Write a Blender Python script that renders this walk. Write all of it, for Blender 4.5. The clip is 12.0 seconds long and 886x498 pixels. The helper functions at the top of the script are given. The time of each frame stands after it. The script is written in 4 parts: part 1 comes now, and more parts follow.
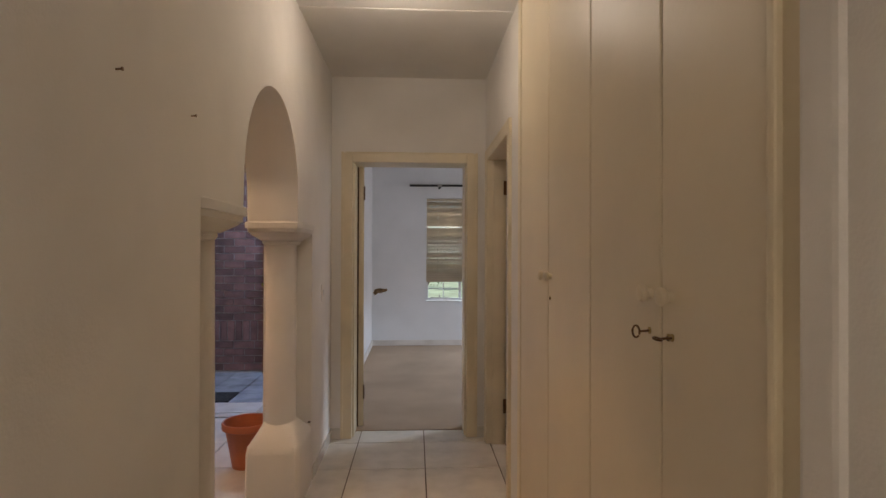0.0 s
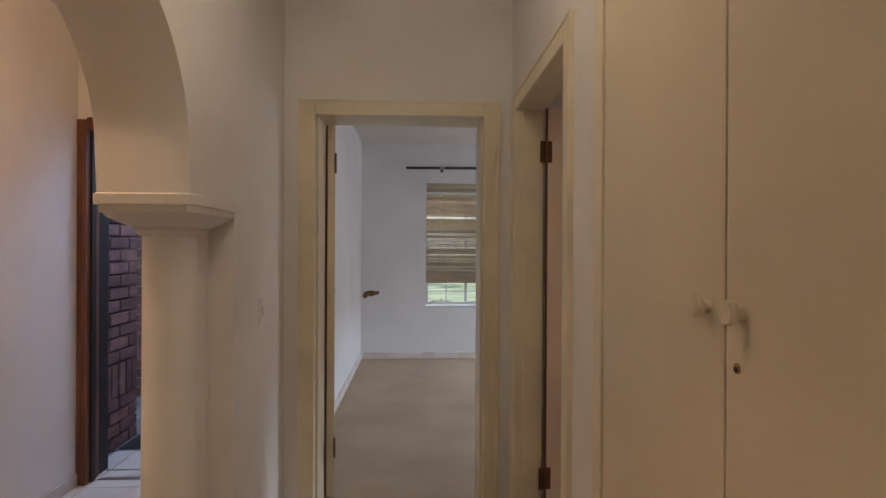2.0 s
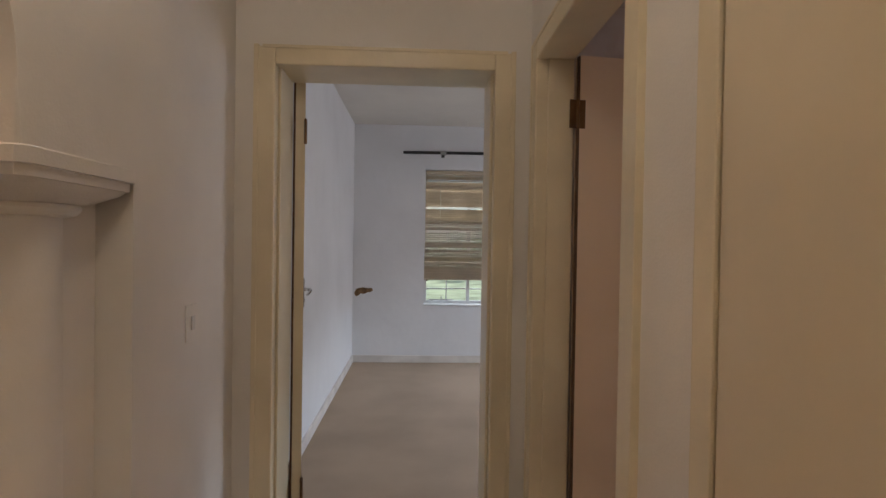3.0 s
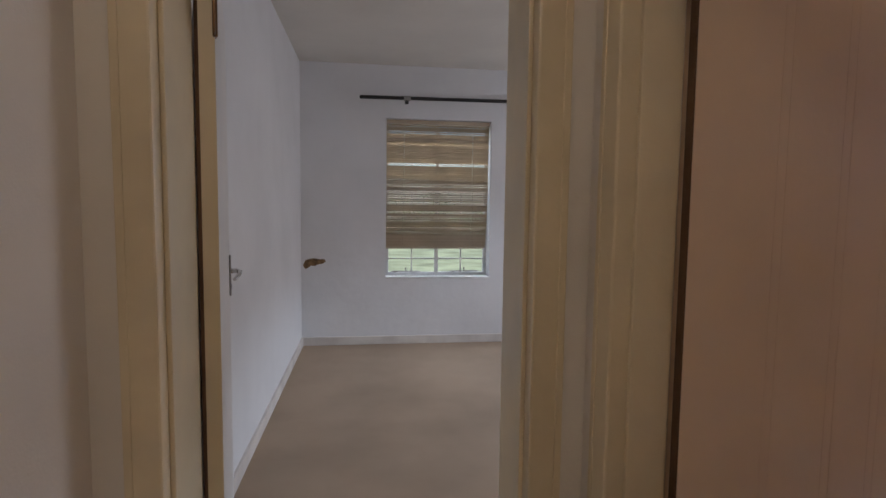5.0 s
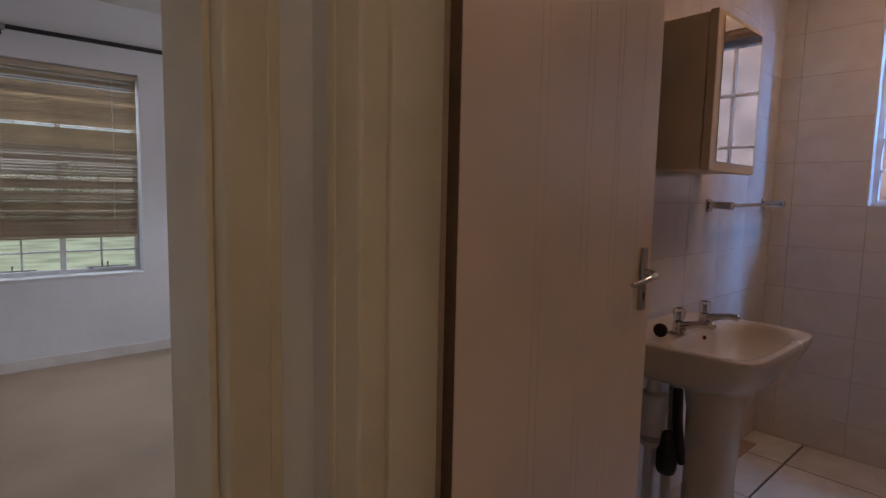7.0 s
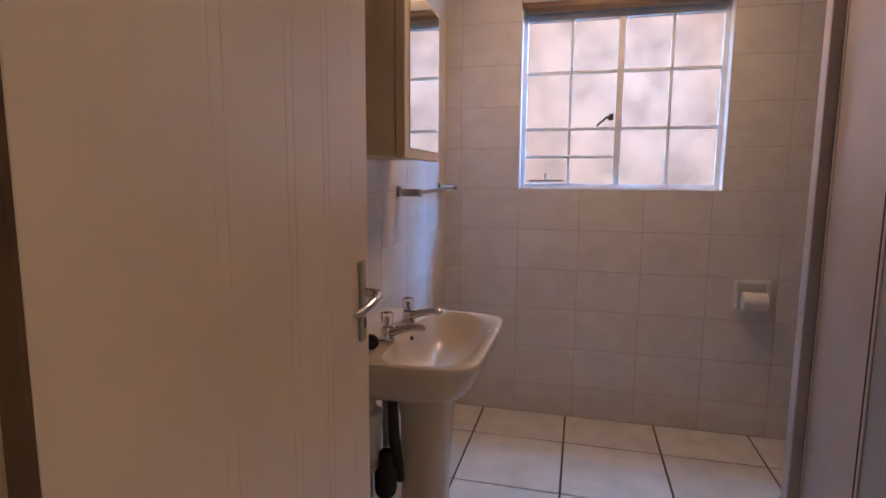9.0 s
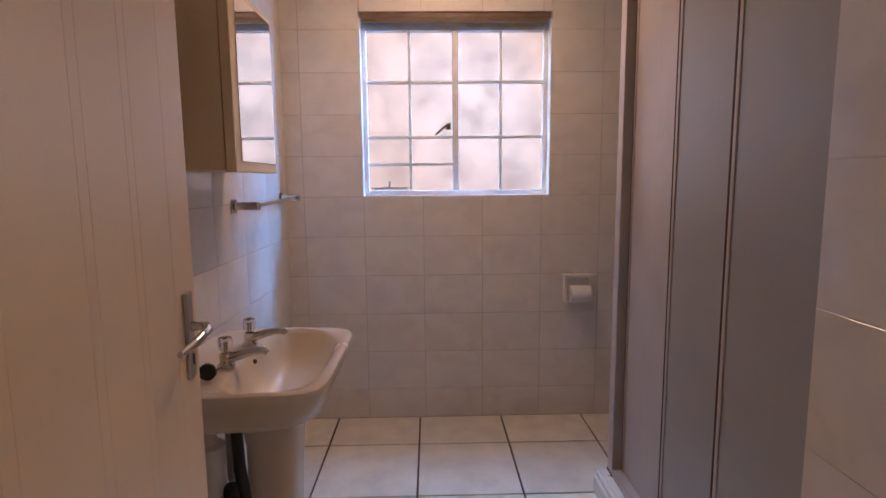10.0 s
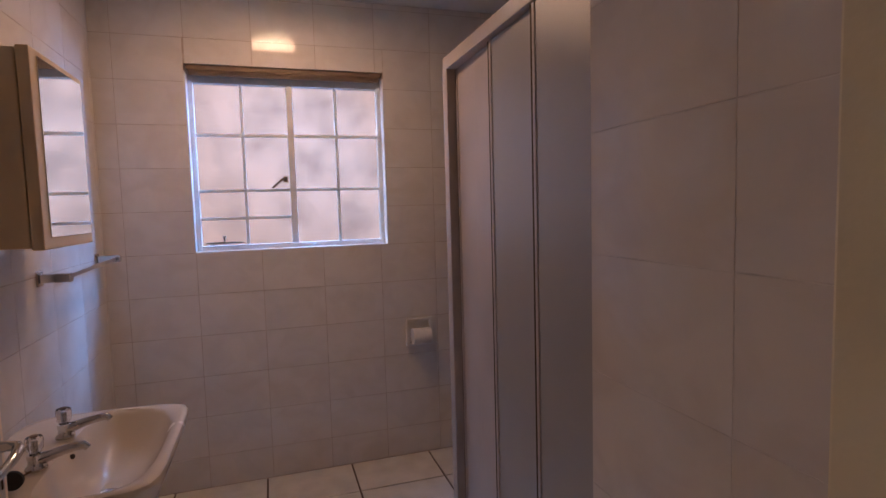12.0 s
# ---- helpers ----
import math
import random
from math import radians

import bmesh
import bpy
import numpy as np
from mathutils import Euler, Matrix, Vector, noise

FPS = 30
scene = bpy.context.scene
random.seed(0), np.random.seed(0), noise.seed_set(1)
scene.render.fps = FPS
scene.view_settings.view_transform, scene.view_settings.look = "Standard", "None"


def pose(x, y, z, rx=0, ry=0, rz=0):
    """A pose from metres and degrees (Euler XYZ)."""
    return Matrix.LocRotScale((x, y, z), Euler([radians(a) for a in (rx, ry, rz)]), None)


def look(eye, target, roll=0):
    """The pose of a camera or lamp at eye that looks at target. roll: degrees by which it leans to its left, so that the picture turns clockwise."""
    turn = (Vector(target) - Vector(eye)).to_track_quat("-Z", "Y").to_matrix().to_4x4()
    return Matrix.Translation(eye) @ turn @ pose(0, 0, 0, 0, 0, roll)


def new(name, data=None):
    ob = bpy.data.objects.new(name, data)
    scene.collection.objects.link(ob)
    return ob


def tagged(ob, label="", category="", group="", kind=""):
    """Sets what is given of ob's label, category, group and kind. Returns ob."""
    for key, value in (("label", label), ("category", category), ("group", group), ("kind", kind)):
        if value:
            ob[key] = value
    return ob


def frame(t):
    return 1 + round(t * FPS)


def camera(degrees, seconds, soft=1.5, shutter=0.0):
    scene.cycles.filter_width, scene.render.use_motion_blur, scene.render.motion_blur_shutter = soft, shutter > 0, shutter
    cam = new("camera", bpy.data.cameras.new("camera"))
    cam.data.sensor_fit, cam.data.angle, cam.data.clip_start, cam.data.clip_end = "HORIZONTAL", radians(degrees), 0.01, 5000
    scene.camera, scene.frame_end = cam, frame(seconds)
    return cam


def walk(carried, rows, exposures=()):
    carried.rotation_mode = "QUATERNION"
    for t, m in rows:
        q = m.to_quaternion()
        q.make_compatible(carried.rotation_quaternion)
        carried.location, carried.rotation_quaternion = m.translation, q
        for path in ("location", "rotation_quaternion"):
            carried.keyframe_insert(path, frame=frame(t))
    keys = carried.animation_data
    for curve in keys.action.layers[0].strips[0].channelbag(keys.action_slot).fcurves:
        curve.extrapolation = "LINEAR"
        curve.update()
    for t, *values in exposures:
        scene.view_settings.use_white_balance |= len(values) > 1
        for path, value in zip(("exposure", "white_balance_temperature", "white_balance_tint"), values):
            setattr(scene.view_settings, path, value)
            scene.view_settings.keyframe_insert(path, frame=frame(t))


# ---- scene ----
cam = camera(78.7, 12.0)
PATH = [
    (0, (0.79, 1.679, 1.349), (0.891, 3.676, 1.363), 0.2),
    (0.5, (0.789, 1.997, 1.358), (0.888, 3.994, 1.366), 0.3),
    (1, (0.777, 2.318, 1.35), (0.877, 4.315, 1.352), 0.3),
    (1.5, (0.788, 2.627, 1.351), (0.888, 4.625, 1.35), 0.3),
    (2, (0.83, 2.946, 1.354), (0.928, 4.943, 1.35), 0.3),
    (2.5, (0.851, 3.275, 1.348), (0.946, 5.273, 1.335), 0.5),
    (3, (0.879, 3.554, 1.346), (0.97, 5.552, 1.32), 0.9),
    (3.2, (0.866, 3.66, 1.343), (0.978, 5.657, 1.318), 0.9),
    (4.8, (0.787, 4.34, 1.337), (1.003, 6.323, 1.187), 0.7),
    (5, (0.778, 4.403, 1.332), (1.053, 6.378, 1.174), 0.7),
    (5.5, (0.760, 4.55, 1.325), (1.194, 6.492, 1.13), 0.7),
    (6, (0.744, 4.68, 1.328), (1.443, 6.542, 1.114), 0.7),
    (6.5, (0.742, 4.757, 1.325), (1.806, 6.437, 1.108), 0.9),
    (7, (0.889, 4.866, 1.285), (2.219, 6.35, 1.089), 1.2),
    (8.8, (1.168, 5.096, 1.335), (3.051, 5.718, 1.073), 0.2),
    (9, (1.194, 5.126, 1.328), (3.117, 5.613, 1.07), 0.4),
    (9.5, (1.211, 5.114, 1.347), (3.181, 5.346, 1.092), -0.0),
    (10, (1.202, 5.096, 1.365), (3.185, 5.049, 1.111), -0.5),
    (10.5, (1.166, 5.079, 1.4), (3.13, 4.802, 1.147), -0.9),
    (11, (1.138, 5.068, 1.434), (3.075, 4.635, 1.183), -1.2),
    (11.5, (1.118, 5.062, 1.472), (3.034, 4.531, 1.254), -1.4),
    (12, (1.113, 5.084, 1.485), (3.013, 4.478, 1.328), -1.6),
]
EXPOSURES = [(0, -0.15, 6500, 10), (3.0, -0.2, 6500, 10), (4.8, -0.36, 6500, 12), (5.5, -0.70, 6500, 14), (6.5, -0.84, 6500, 15), (7.2, -0.66, 6500, 16), (8.8, 0.08, 6500, 13), (9.5, 0.28, 6500, 12), (10.5, 0.35, 6500, 12), (11.2, 0.2, 6500, 16), (12, -0.15, 6500, 19)]
walk(cam, [(t, look(eye, target, roll)) for t, eye, target, roll in PATH], EXPOSURES)

# ---- light ----
world = bpy.data.worlds.new("sky")
scene.world = world
world.use_nodes = True
wn = world.node_tree
sky = wn.nodes.new("ShaderNodeTexSky")
sky.sky_type, sky.sun_disc = "NISHITA", False
sky.sun_elevation, sky.sun_rotation = radians(52), radians(250)
wn.nodes["Background"].inputs["Strength"].default_value = 0.15
wn.links.new(sky.outputs[0], wn.nodes["Background"].inputs["Color"])

sun = new("sun", bpy.data.lights.new("sun", "SUN"))
sun.data.energy, sun.data.angle, sun.data.color = 5.0, radians(0.5), (1.0, 0.95, 0.88)
sun.matrix_world = look((-6, 2, 9), (0, 4.2, 0))


def area_lamp(name, eye, target, w, h, watts, colour):
    d = bpy.data.lights.new(name, "AREA")
    d.shape, d.size, d.size_y, d.energy, d.color = "RECTANGLE", w, h, watts, colour
    ob = new(name, d)
    ob.matrix_world = look(eye, target)
    return ob


def bulb(name, place, watts, colour, radius=0.06):
    d = bpy.data.lights.new(name, "POINT")
    d.energy, d.color, d.shadow_soft_size = watts, colour, radius
    ob = new(name, d)
    ob.location = place
    return ob


WARM = (1.0, 0.86, 0.74)
area_lamp("bathroom_window_skylight", (4.98, 4.95, 3.02), (4.45, 4.9501, 0.5), 1.9, 0.62, 95, (0.27, 0.53, 1.0))
area_lamp("bathroom_alley_skylight", (4.86, 3.6, 2.25), (3.9, 5.8, 1.2), 0.24, 0.8, 120, (0.12, 0.41, 1.0))
area_lamp("bedroom_window_daylight", (1.45, 10.3, 2.75), (1.45, 8.6, 0.6), 1.0, 0.7, 42, (0.76, 0.87, 1.0))
area_lamp("bedroom_side_window_daylight", (4.25, 7.9, 1.5), (2.0, 7.9, 1.2), 1.6, 1.3, 27, (0.88, 0.90, 1.0))
area_lamp("bedroom_side_skylight", (5.4, 8.2, 2.75), (0.2, 8.3, 0.4), 0.6, 0.3, 150, (0.66, 0.82, 1.0))
# added fill lamp below the porch slab, replacing the sky light it blocks
area_lamp("porch_blue_fill", (-0.65, 7.15, 2.6), (-0.65, 6.75, 0.0), 0.9, 0.6, 36, (0.42, 0.60, 1.0))
bulb("corridor_bulb", (0.74, 4.15, 2.47), 6.2, WARM)
bulb("corridor_bulb", (0.75, 0.3, 2.35), 20, WARM)
bulb("hall_bulb", (-0.56, 4.3, 2.40), 22, (1.0, 0.62, 0.36))
area_lamp("bathroom_lamp_light", (3.535, 5.0, 2.555), (3.5351, 5.0, 0.0), 0.25, 0.25, 8.2, (1.0, 0.60, 0.36))


# ---- materials ----
def node_material(name):
    m = bpy.data.materials.new(name)
    m.use_nodes = True
    return m, m.node_tree, m.node_tree.nodes["Principled BSDF"]


def surface(name, colour, rough=0.5, vary=0.06, scale=6.0, grain=120.0, bump=0.05, metal=0.0, coat=0.0, blotch=None, random=0.0, lump=0.0):
    """A painted, fired or cast surface: colour that varies at two scales, with fine relief."""
    m, t, b = node_material(name)
    n, l = t.nodes, t.links
    co = n.new("ShaderNodeTexCoord")
    geo = n.new("ShaderNodeNewGeometry")
    big = n.new("ShaderNodeTexNoise")
    big.inputs["Scale"].default_value, big.inputs["Detail"].default_value = scale, 4
    l.new(geo.outputs["Position"], big.inputs["Vector"])
    fine = n.new("ShaderNodeTexNoise")
    fine.inputs["Scale"].default_value, fine.inputs["Detail"].default_value = grain, 3
    l.new(geo.outputs["Position"], fine.inputs["Vector"])
    ramp = n.new("ShaderNodeValToRGB")
    dark = blotch or tuple(c * (1 - 2.2 * vary) for c in colour)
    light = tuple(min(1, c * (1 + vary)) for c in colour)
    ramp.color_ramp.elements[0].position, ramp.color_ramp.elements[1].position = 0.3, 0.62
    ramp.color_ramp.elements[0].color, ramp.color_ramp.elements[1].color = (*dark, 1), (*light, 1)
    l.new(big.outputs[0], ramp.inputs[0])
    colour_out = ramp.outputs[0]
    if random:
        info = n.new("ShaderNodeObjectInfo")
        span = n.new("ShaderNodeMapRange")
        span.inputs["To Min"].default_value, span.inputs["To Max"].default_value = 1 - random, 1 + random
        l.new(info.outputs["Random"], span.inputs["Value"])
        hsv = n.new("ShaderNodeHueSaturation")
        l.new(span.outputs[0], hsv.inputs["Value"])
        l.new(colour_out, hsv.inputs["Color"])
        colour_out = hsv.outputs[0]
    l.new(colour_out, b.inputs["Base Color"])
    b.inputs["Metallic"].default_value = metal
    b.inputs["Coat Weight"].default_value = coat
    rr = n.new("ShaderNodeMapRange")
    rr.inputs["To Min"].default_value, rr.inputs["To Max"].default_value = max(0.02, rough - 0.08), min(1, rough + 0.1)
    l.new(big.outputs[0], rr.inputs["Value"])
    l.new(rr.outputs[0], b.inputs["Roughness"])
    if bump:
        bp = n.new("ShaderNodeBump")
        bp.inputs["Strength"].default_value, bp.inputs["Distance"].default_value = bump, 0.01
        l.new(fine.outputs[0], bp.inputs["Height"])
        l.new(bp.outputs[0], b.inputs["Normal"])
        if lump:
            mid = n.new("ShaderNodeTexNoise")
            mid.inputs["Scale"].default_value, mid.inputs["Detail"].default_value = 11, 2
            l.new(geo.outputs["Position"], mid.inputs["Vector"])
            bl = n.new("ShaderNodeBump")
            bl.inputs["Strength"].default_value, bl.inputs["Distance"].default_value = lump, 0.02
            l.new(mid.outputs[0], bl.inputs["Height"])
            l.new(bl.outputs[0], bp.inputs["Normal"])
    return m


def wood(name, colour, dark, rough=0.4):
    m, t, b = node_material(name)
    n, l = t.nodes, t.links
    geo = n.new("ShaderNodeNewGeometry")
    mp = n.new("ShaderNodeMapping")
    mp.inputs["Scale"].default_value = (14, 14, 0.9)
    l.new(geo.outputs["Position"], mp.inputs["Vector"])
    tx = n.new("ShaderNodeTexNoise")
    tx.inputs["Scale"].default_value, tx.inputs["Detail"].default_value, tx.inputs["Distortion"].default_value = 3, 8, 0.6
    l.new(mp.outputs[0], tx.inputs["Vector"])
    rp = n.new("ShaderNodeValToRGB")
    rp.color_ramp.elements[0].position, rp.color_ramp.elements[1].position = 0.35, 0.65
    rp.color_ramp.elements[0].color, rp.color_ramp.elements[1].color = (*dark, 1), (*colour, 1)
    l.new(tx.outputs[0], rp.inputs[0])
    l.new(rp.outputs[0], b.inputs["Base Color"])
    b.inputs["Roughness"].default_value = rough
    return m


def marble_tile(name):
    """Glazed wall tile with soft grey-pink clouds."""
    m, t, b = node_material(name)
    n, l = t.nodes, t.links
    geo = n.new("ShaderNodeNewGeometry")
    info = n.new("ShaderNodeObjectInfo")
    sc = n.new("ShaderNodeVectorMath")
    sc.operation = "ADD"
    comb = n.new("ShaderNodeCombineXYZ")
    mul = n.new("ShaderNodeMath")
    mul.operation, mul.inputs[1].default_value = "MULTIPLY", 30.0
    l.new(info.outputs["Random"], mul.inputs[0])
    l.new(mul.outputs[0], comb.inputs[0])
    l.new(geo.outputs["Position"], sc.inputs[0])
    l.new(comb.outputs[0], sc.inputs[1])
    mp = n.new("ShaderNodeMapping")
    mp.inputs["Rotation"].default_value = (0.5, 0.6, 0.5)
    mp.inputs["Scale"].default_value = (1.0, 1.0, 1.3)
    l.new(sc.outputs[0], mp.inputs["Vector"])
    tx = n.new("ShaderNodeTexNoise")
    tx.inputs["Scale"].default_value, tx.inputs["Detail"].default_value, tx.inputs["Distortion"].default_value = 6, 5, 0.8
    l.new(mp.outputs[0], tx.inputs["Vector"])
    rp = n.new("ShaderNodeValToRGB")
    rp.color_ramp.elements[0].position, rp.color_ramp.elements[1].position = 0.32, 0.6
    rp.color_ramp.elements[0].color, rp.color_ramp.elements[1].color = (0.64, 0.585, 0.548, 1), (0.70, 0.65, 0.615, 1)
    l.new(tx.outputs[0], rp.inputs[0])
    l.new(rp.outputs[0], b.inputs["Base Color"])
    b.inputs["Roughness"].default_value = 0.06
    b.inputs["Specular IOR Level"].default_value = 0.36
    big = n.new("ShaderNodeTexNoise")
    big.inputs["Scale"].default_value = 5
    l.new(geo.outputs["Position"], big.inputs["Vector"])
    bp = n.new("ShaderNodeBump")
    bp.inputs["Strength"].default_value, bp.inputs["Distance"].default_value = 0.022, 0.02
    l.new(big.outputs[0], bp.inputs["Height"])
    l.new(bp.outputs[0], b.inputs["Normal"])
    return m


def glass(name, rough, tint, bump=0.0):
    m, t, b = node_material(name)
    b.inputs["Base Color"].default_value = (*tint, 1)
    b.inputs["Transmission Weight"].default_value, b.inputs["Roughness"].default_value = 1.0, rough
    b.inputs["IOR"].default_value = 1.1 if rough else 1.02
    if bump:
        tx = t.nodes.new("ShaderNodeTexNoise")
        tx.inputs["Scale"].default_value = 45
        geo = t.nodes.new("ShaderNodeNewGeometry")
        t.links.new(geo.outputs["Position"], tx.inputs["Vector"])
        bp = t.nodes.new("ShaderNodeBump")
        bp.inputs["Strength"].default_value, bp.inputs["Distance"].default_value = bump, 0.01
        t.links.new(tx.outputs[0], bp.inputs["Height"])
        t.links.new(bp.outputs[0], b.inputs["Normal"])
    return m


def lit(name, colour, strength):
    m, t, b = node_material(name)
    b.inputs["Emission Color"].default_value = (*colour, 1)
    b.inputs["Emission Strength"].default_value = strength
    return m


PLASTER = surface("white_plaster", (0.74, 0.71, 0.67), 0.75, 0.05, 1.4, 160, 0.10, lump=0.10)
BED_PAINT = surface("bedroom_paint", (0.74, 0.74, 0.75), 0.7, 0.035, 1.4, 150, 0.1, lump=0.16)
CEILING = surface("ceiling_paint", (0.72, 0.69, 0.64), 0.8, 0.03, 2.0, 120, 0.06)
CREAM = surface("cream_gloss_paint", (0.70, 0.61, 0.44), 0.34, 0.06, 3.0, 90, 0.05, lump=0.08)
CUPBOARD = surface("cream_cupboard_paint", (0.66, 0.57, 0.42), 0.42, 0.05, 1.2, 80, 0.04, lump=0.06)
DOOR_WHITE = surface("white_door_paint", (0.74, 0.72, 0.70), 0.4, 0.03, 3.0, 90, 0.03)
DOOR_CREAM = surface("cream_door_paint", (0.77, 0.61, 0.455), 0.36, 0.03, 3.0, 90, 0.03)
FLOOR_TILE = surface("cream_floor_tile", (0.68, 0.64, 0.58), 0.15, 0.05, 7.0, 60, 0.02, random=0.04)
GROUT = surface("brown_grout", (0.10, 0.06, 0.042), 0.9, 0.15, 20, 150, 0.3)
WALL_GROUT = surface("wall_grout", (0.50, 0.405, 0.34), 0.9, 0.15, 15, 150, 0.2)
CARPET = surface("beige_carpet", (0.375, 0.27, 0.19), 0.95, 0.07, 1.7, 420, 0.32)
LIGHT_GROUT = surface("pale_wall_grout", (0.68, 0.63, 0.60), 0.8, 0.1, 15, 150, 0.2)
RUST = surface("rusty_grime", (0.20, 0.10, 0.05), 0.8, 0.3, 40, 150, 0.6)
SKIRT = surface("scuffed_skirting_paint", (0.66, 0.62, 0.58), 0.5, 0.1, 4, 90, 0.1, blotch=(0.55, 0.50, 0.46))
PATH_STONE = surface("pale_path_stone", (0.55, 0.52, 0.48), 0.9, 0.1, 3, 60, 0.4)
LEAF = surface("shrub_leaf", (0.12, 0.17, 0.06), 0.6, 0.2, 3, 60, 0.2)
TRUNK = surface("shrub_stem", (0.16, 0.11, 0.07), 0.9, 0.2, 20, 90, 0.6)
WALL_TILE = marble_tile("glazed_wall_tile")
BRICK = surface("brown_face_brick", (0.18, 0.088, 0.074), 0.85, 0.16, 9, 90, 0.7, random=0.35)
MORTAR = surface("grey_mortar", (0.30, 0.26, 0.235), 0.95, 0.1, 20, 120, 0.5)
PAVER = surface("grey_paver", (0.24, 0.24, 0.26), 0.75, 0.15, 6, 90, 0.4, random=0.15)
MAT_DARK = surface("dark_doormat", (0.025, 0.024, 0.022), 0.95, 0.2, 20, 200, 0.8)
TERRACOTTA = surface("terracotta_plastic", (0.50, 0.15, 0.06), 0.5, 0.06, 8, 100, 0.05)
SOIL = surface("dry_soil", (0.07, 0.05, 0.035), 0.95, 0.3, 30, 120, 1.0)
WOOD = wood("reddish_hardwood", (0.21, 0.078, 0.032), (0.10, 0.036, 0.016))
DARK_WOOD = surface("dark_rebate", (0.02, 0.015, 0.012), 0.6, 0.1, 10, 100, 0.1)
BRASS = surface("aged_brass", (0.42, 0.30, 0.12), 0.32, 0.1, 20, 150, 0.05, metal=1.0)
BRIGHT_BRASS = surface("polished_brass", (0.75, 0.52, 0.16), 0.16, 0.05, 20, 150, 0.0, metal=1.0)
BRONZE = surface("browned_hinge", (0.16, 0.09, 0.045), 0.4, 0.1, 20, 150, 0.05, metal=0.9)
CHROME = surface("chrome", (0.62, 0.61, 0.60), 0.12, 0.04, 20, 100, 0.0, metal=1.0)
STEEL = surface("brushed_steel", (0.42, 0.41, 0.40), 0.3, 0.05, 20, 100, 0.0, metal=1.0)
BLACK = surface("black_rod", (0.018, 0.017, 0.016), 0.45, 0.1, 20, 100, 0.05)
RUBBER = surface("black_rubber", (0.016, 0.014, 0.013), 0.7, 0.1, 30, 100, 0.1)
# dark brown that paints the shade of the door hinge gaps
HINGE_SHADE = surface("hinge_gap_shade", (0.12, 0.065, 0.035), 0.8, 0.15, 10, 100, 0.1)
# near-black brown painted where only shade shows: seams, keyholes, cupboard insides
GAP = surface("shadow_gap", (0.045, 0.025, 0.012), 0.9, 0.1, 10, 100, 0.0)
CERAMIC = surface("ivory_ceramic", (0.63, 0.545, 0.455), 0.22, 0.02, 4, 60, 0.0, coat=0.12)
WHITE_CERAMIC = surface("white_ceramic", (0.74, 0.71, 0.68), 0.15, 0.02, 4, 60, 0.0, coat=0.4)
WHITE_PVC = surface("white_pvc", (0.60, 0.58, 0.56), 0.4, 0.04, 8, 80, 0.02)
# white frame greyed: the shade on the enclosure is put into its colour
SHOWER_FRAME = surface("dimmed_white_aluminium", (0.40, 0.35, 0.325), 0.35, 0.04, 6, 80, 0.02)
# grey includes the darkness of the shower interior behind the panel
SHOWER_PANEL = surface("dimmed_obscure_panel", (0.29, 0.285, 0.28), 0.32, 0.03, 3, 220, 0.12)
WINDOW_PAINT = surface("white_steel_window", (0.72, 0.72, 0.72), 0.45, 0.06, 12, 100, 0.08)
BLIND = surface("beige_blind_slat", (0.47, 0.38, 0.28), 0.5, 0.05, 6, 60, 0.03, random=0.06)
BLIND_RAIL = surface("brown_blind_rail", (0.20, 0.13, 0.08), 0.5, 0.08, 10, 60, 0.05)
CORD = surface("beige_cord", (0.36, 0.29, 0.215), 0.8, 0.05, 40, 200, 0.1)
RAW_PLASTER = surface("exposed_plaster", (0.22, 0.13, 0.06), 0.95, 0.25, 30, 120, 1.0)
CABINET = surface("cream_cabinet_paint", (0.74, 0.58, 0.38), 0.4, 0.04, 4, 80, 0.04)
PAPER = surface("toilet_paper", (0.76, 0.74, 0.73), 0.95, 0.03, 30, 150, 0.2)
SALMON = surface("salmon_plaster", (0.50, 0.33, 0.245), 0.9, 0.14, 4, 90, 0.3)
GRASS = surface("lawn_grass", (0.36, 0.43, 0.29), 0.95, 0.2, 1.2, 60, 1.0)
CLEAR_GLASS = glass("clear_glass", 0.0, (1, 1, 1))
FROST = glass("frosted_glass", 0.07, (0.76, 0.655, 0.60), 0.11)
MIRROR, _t, _b = node_material("mirror_silver")
_b.inputs["Metallic"].default_value, _b.inputs["Roughness"].default_value = 1.0, 0.02
_b.inputs["Base Color"].default_value = (0.8, 0.8, 0.8, 1)
ACRYLIC = glass("clear_acrylic", 0.05, (0.92, 0.90, 0.88))
ACRYLIC.node_tree.nodes["Principled BSDF"].inputs["IOR"].default_value = 1.3
LAMP_WARM = lit("warm_lamp_glass", (1.0, 0.74, 0.42), 14.0)
LAMP_COOL = lit("white_lamp_glass", (0.9, 0.95, 1.0), 12.0)


# ---- mesh helpers ----
def box(bm, x0, y0, z0, x1, y1, z1, bevel=0.0):
    r = bmesh.ops.create_cube(bm, size=1.0)
    vs = r["verts"]
    bmesh.ops.scale(bm, vec=(x1 - x0, y1 - y0, z1 - z0), verts=vs)
    bmesh.ops.translate(bm, vec=((x0 + x1) / 2, (y0 + y1) / 2, (z0 + z1) / 2), verts=vs)
    if bevel:
        es = list({e for v in vs for e in v.link_edges})
        bmesh.ops.bevel(bm, geom=es, offset=bevel, segments=2, profile=0.6, affect="EDGES")
    return bm


def bx(*a, bevel=0.0):
    return box(bmesh.new(), *a, bevel=bevel)


def boxes(rows, bevel=0.0):
    bm = bmesh.new()
    for r in rows:
        box(bm, *r, bevel=bevel)
    return bm


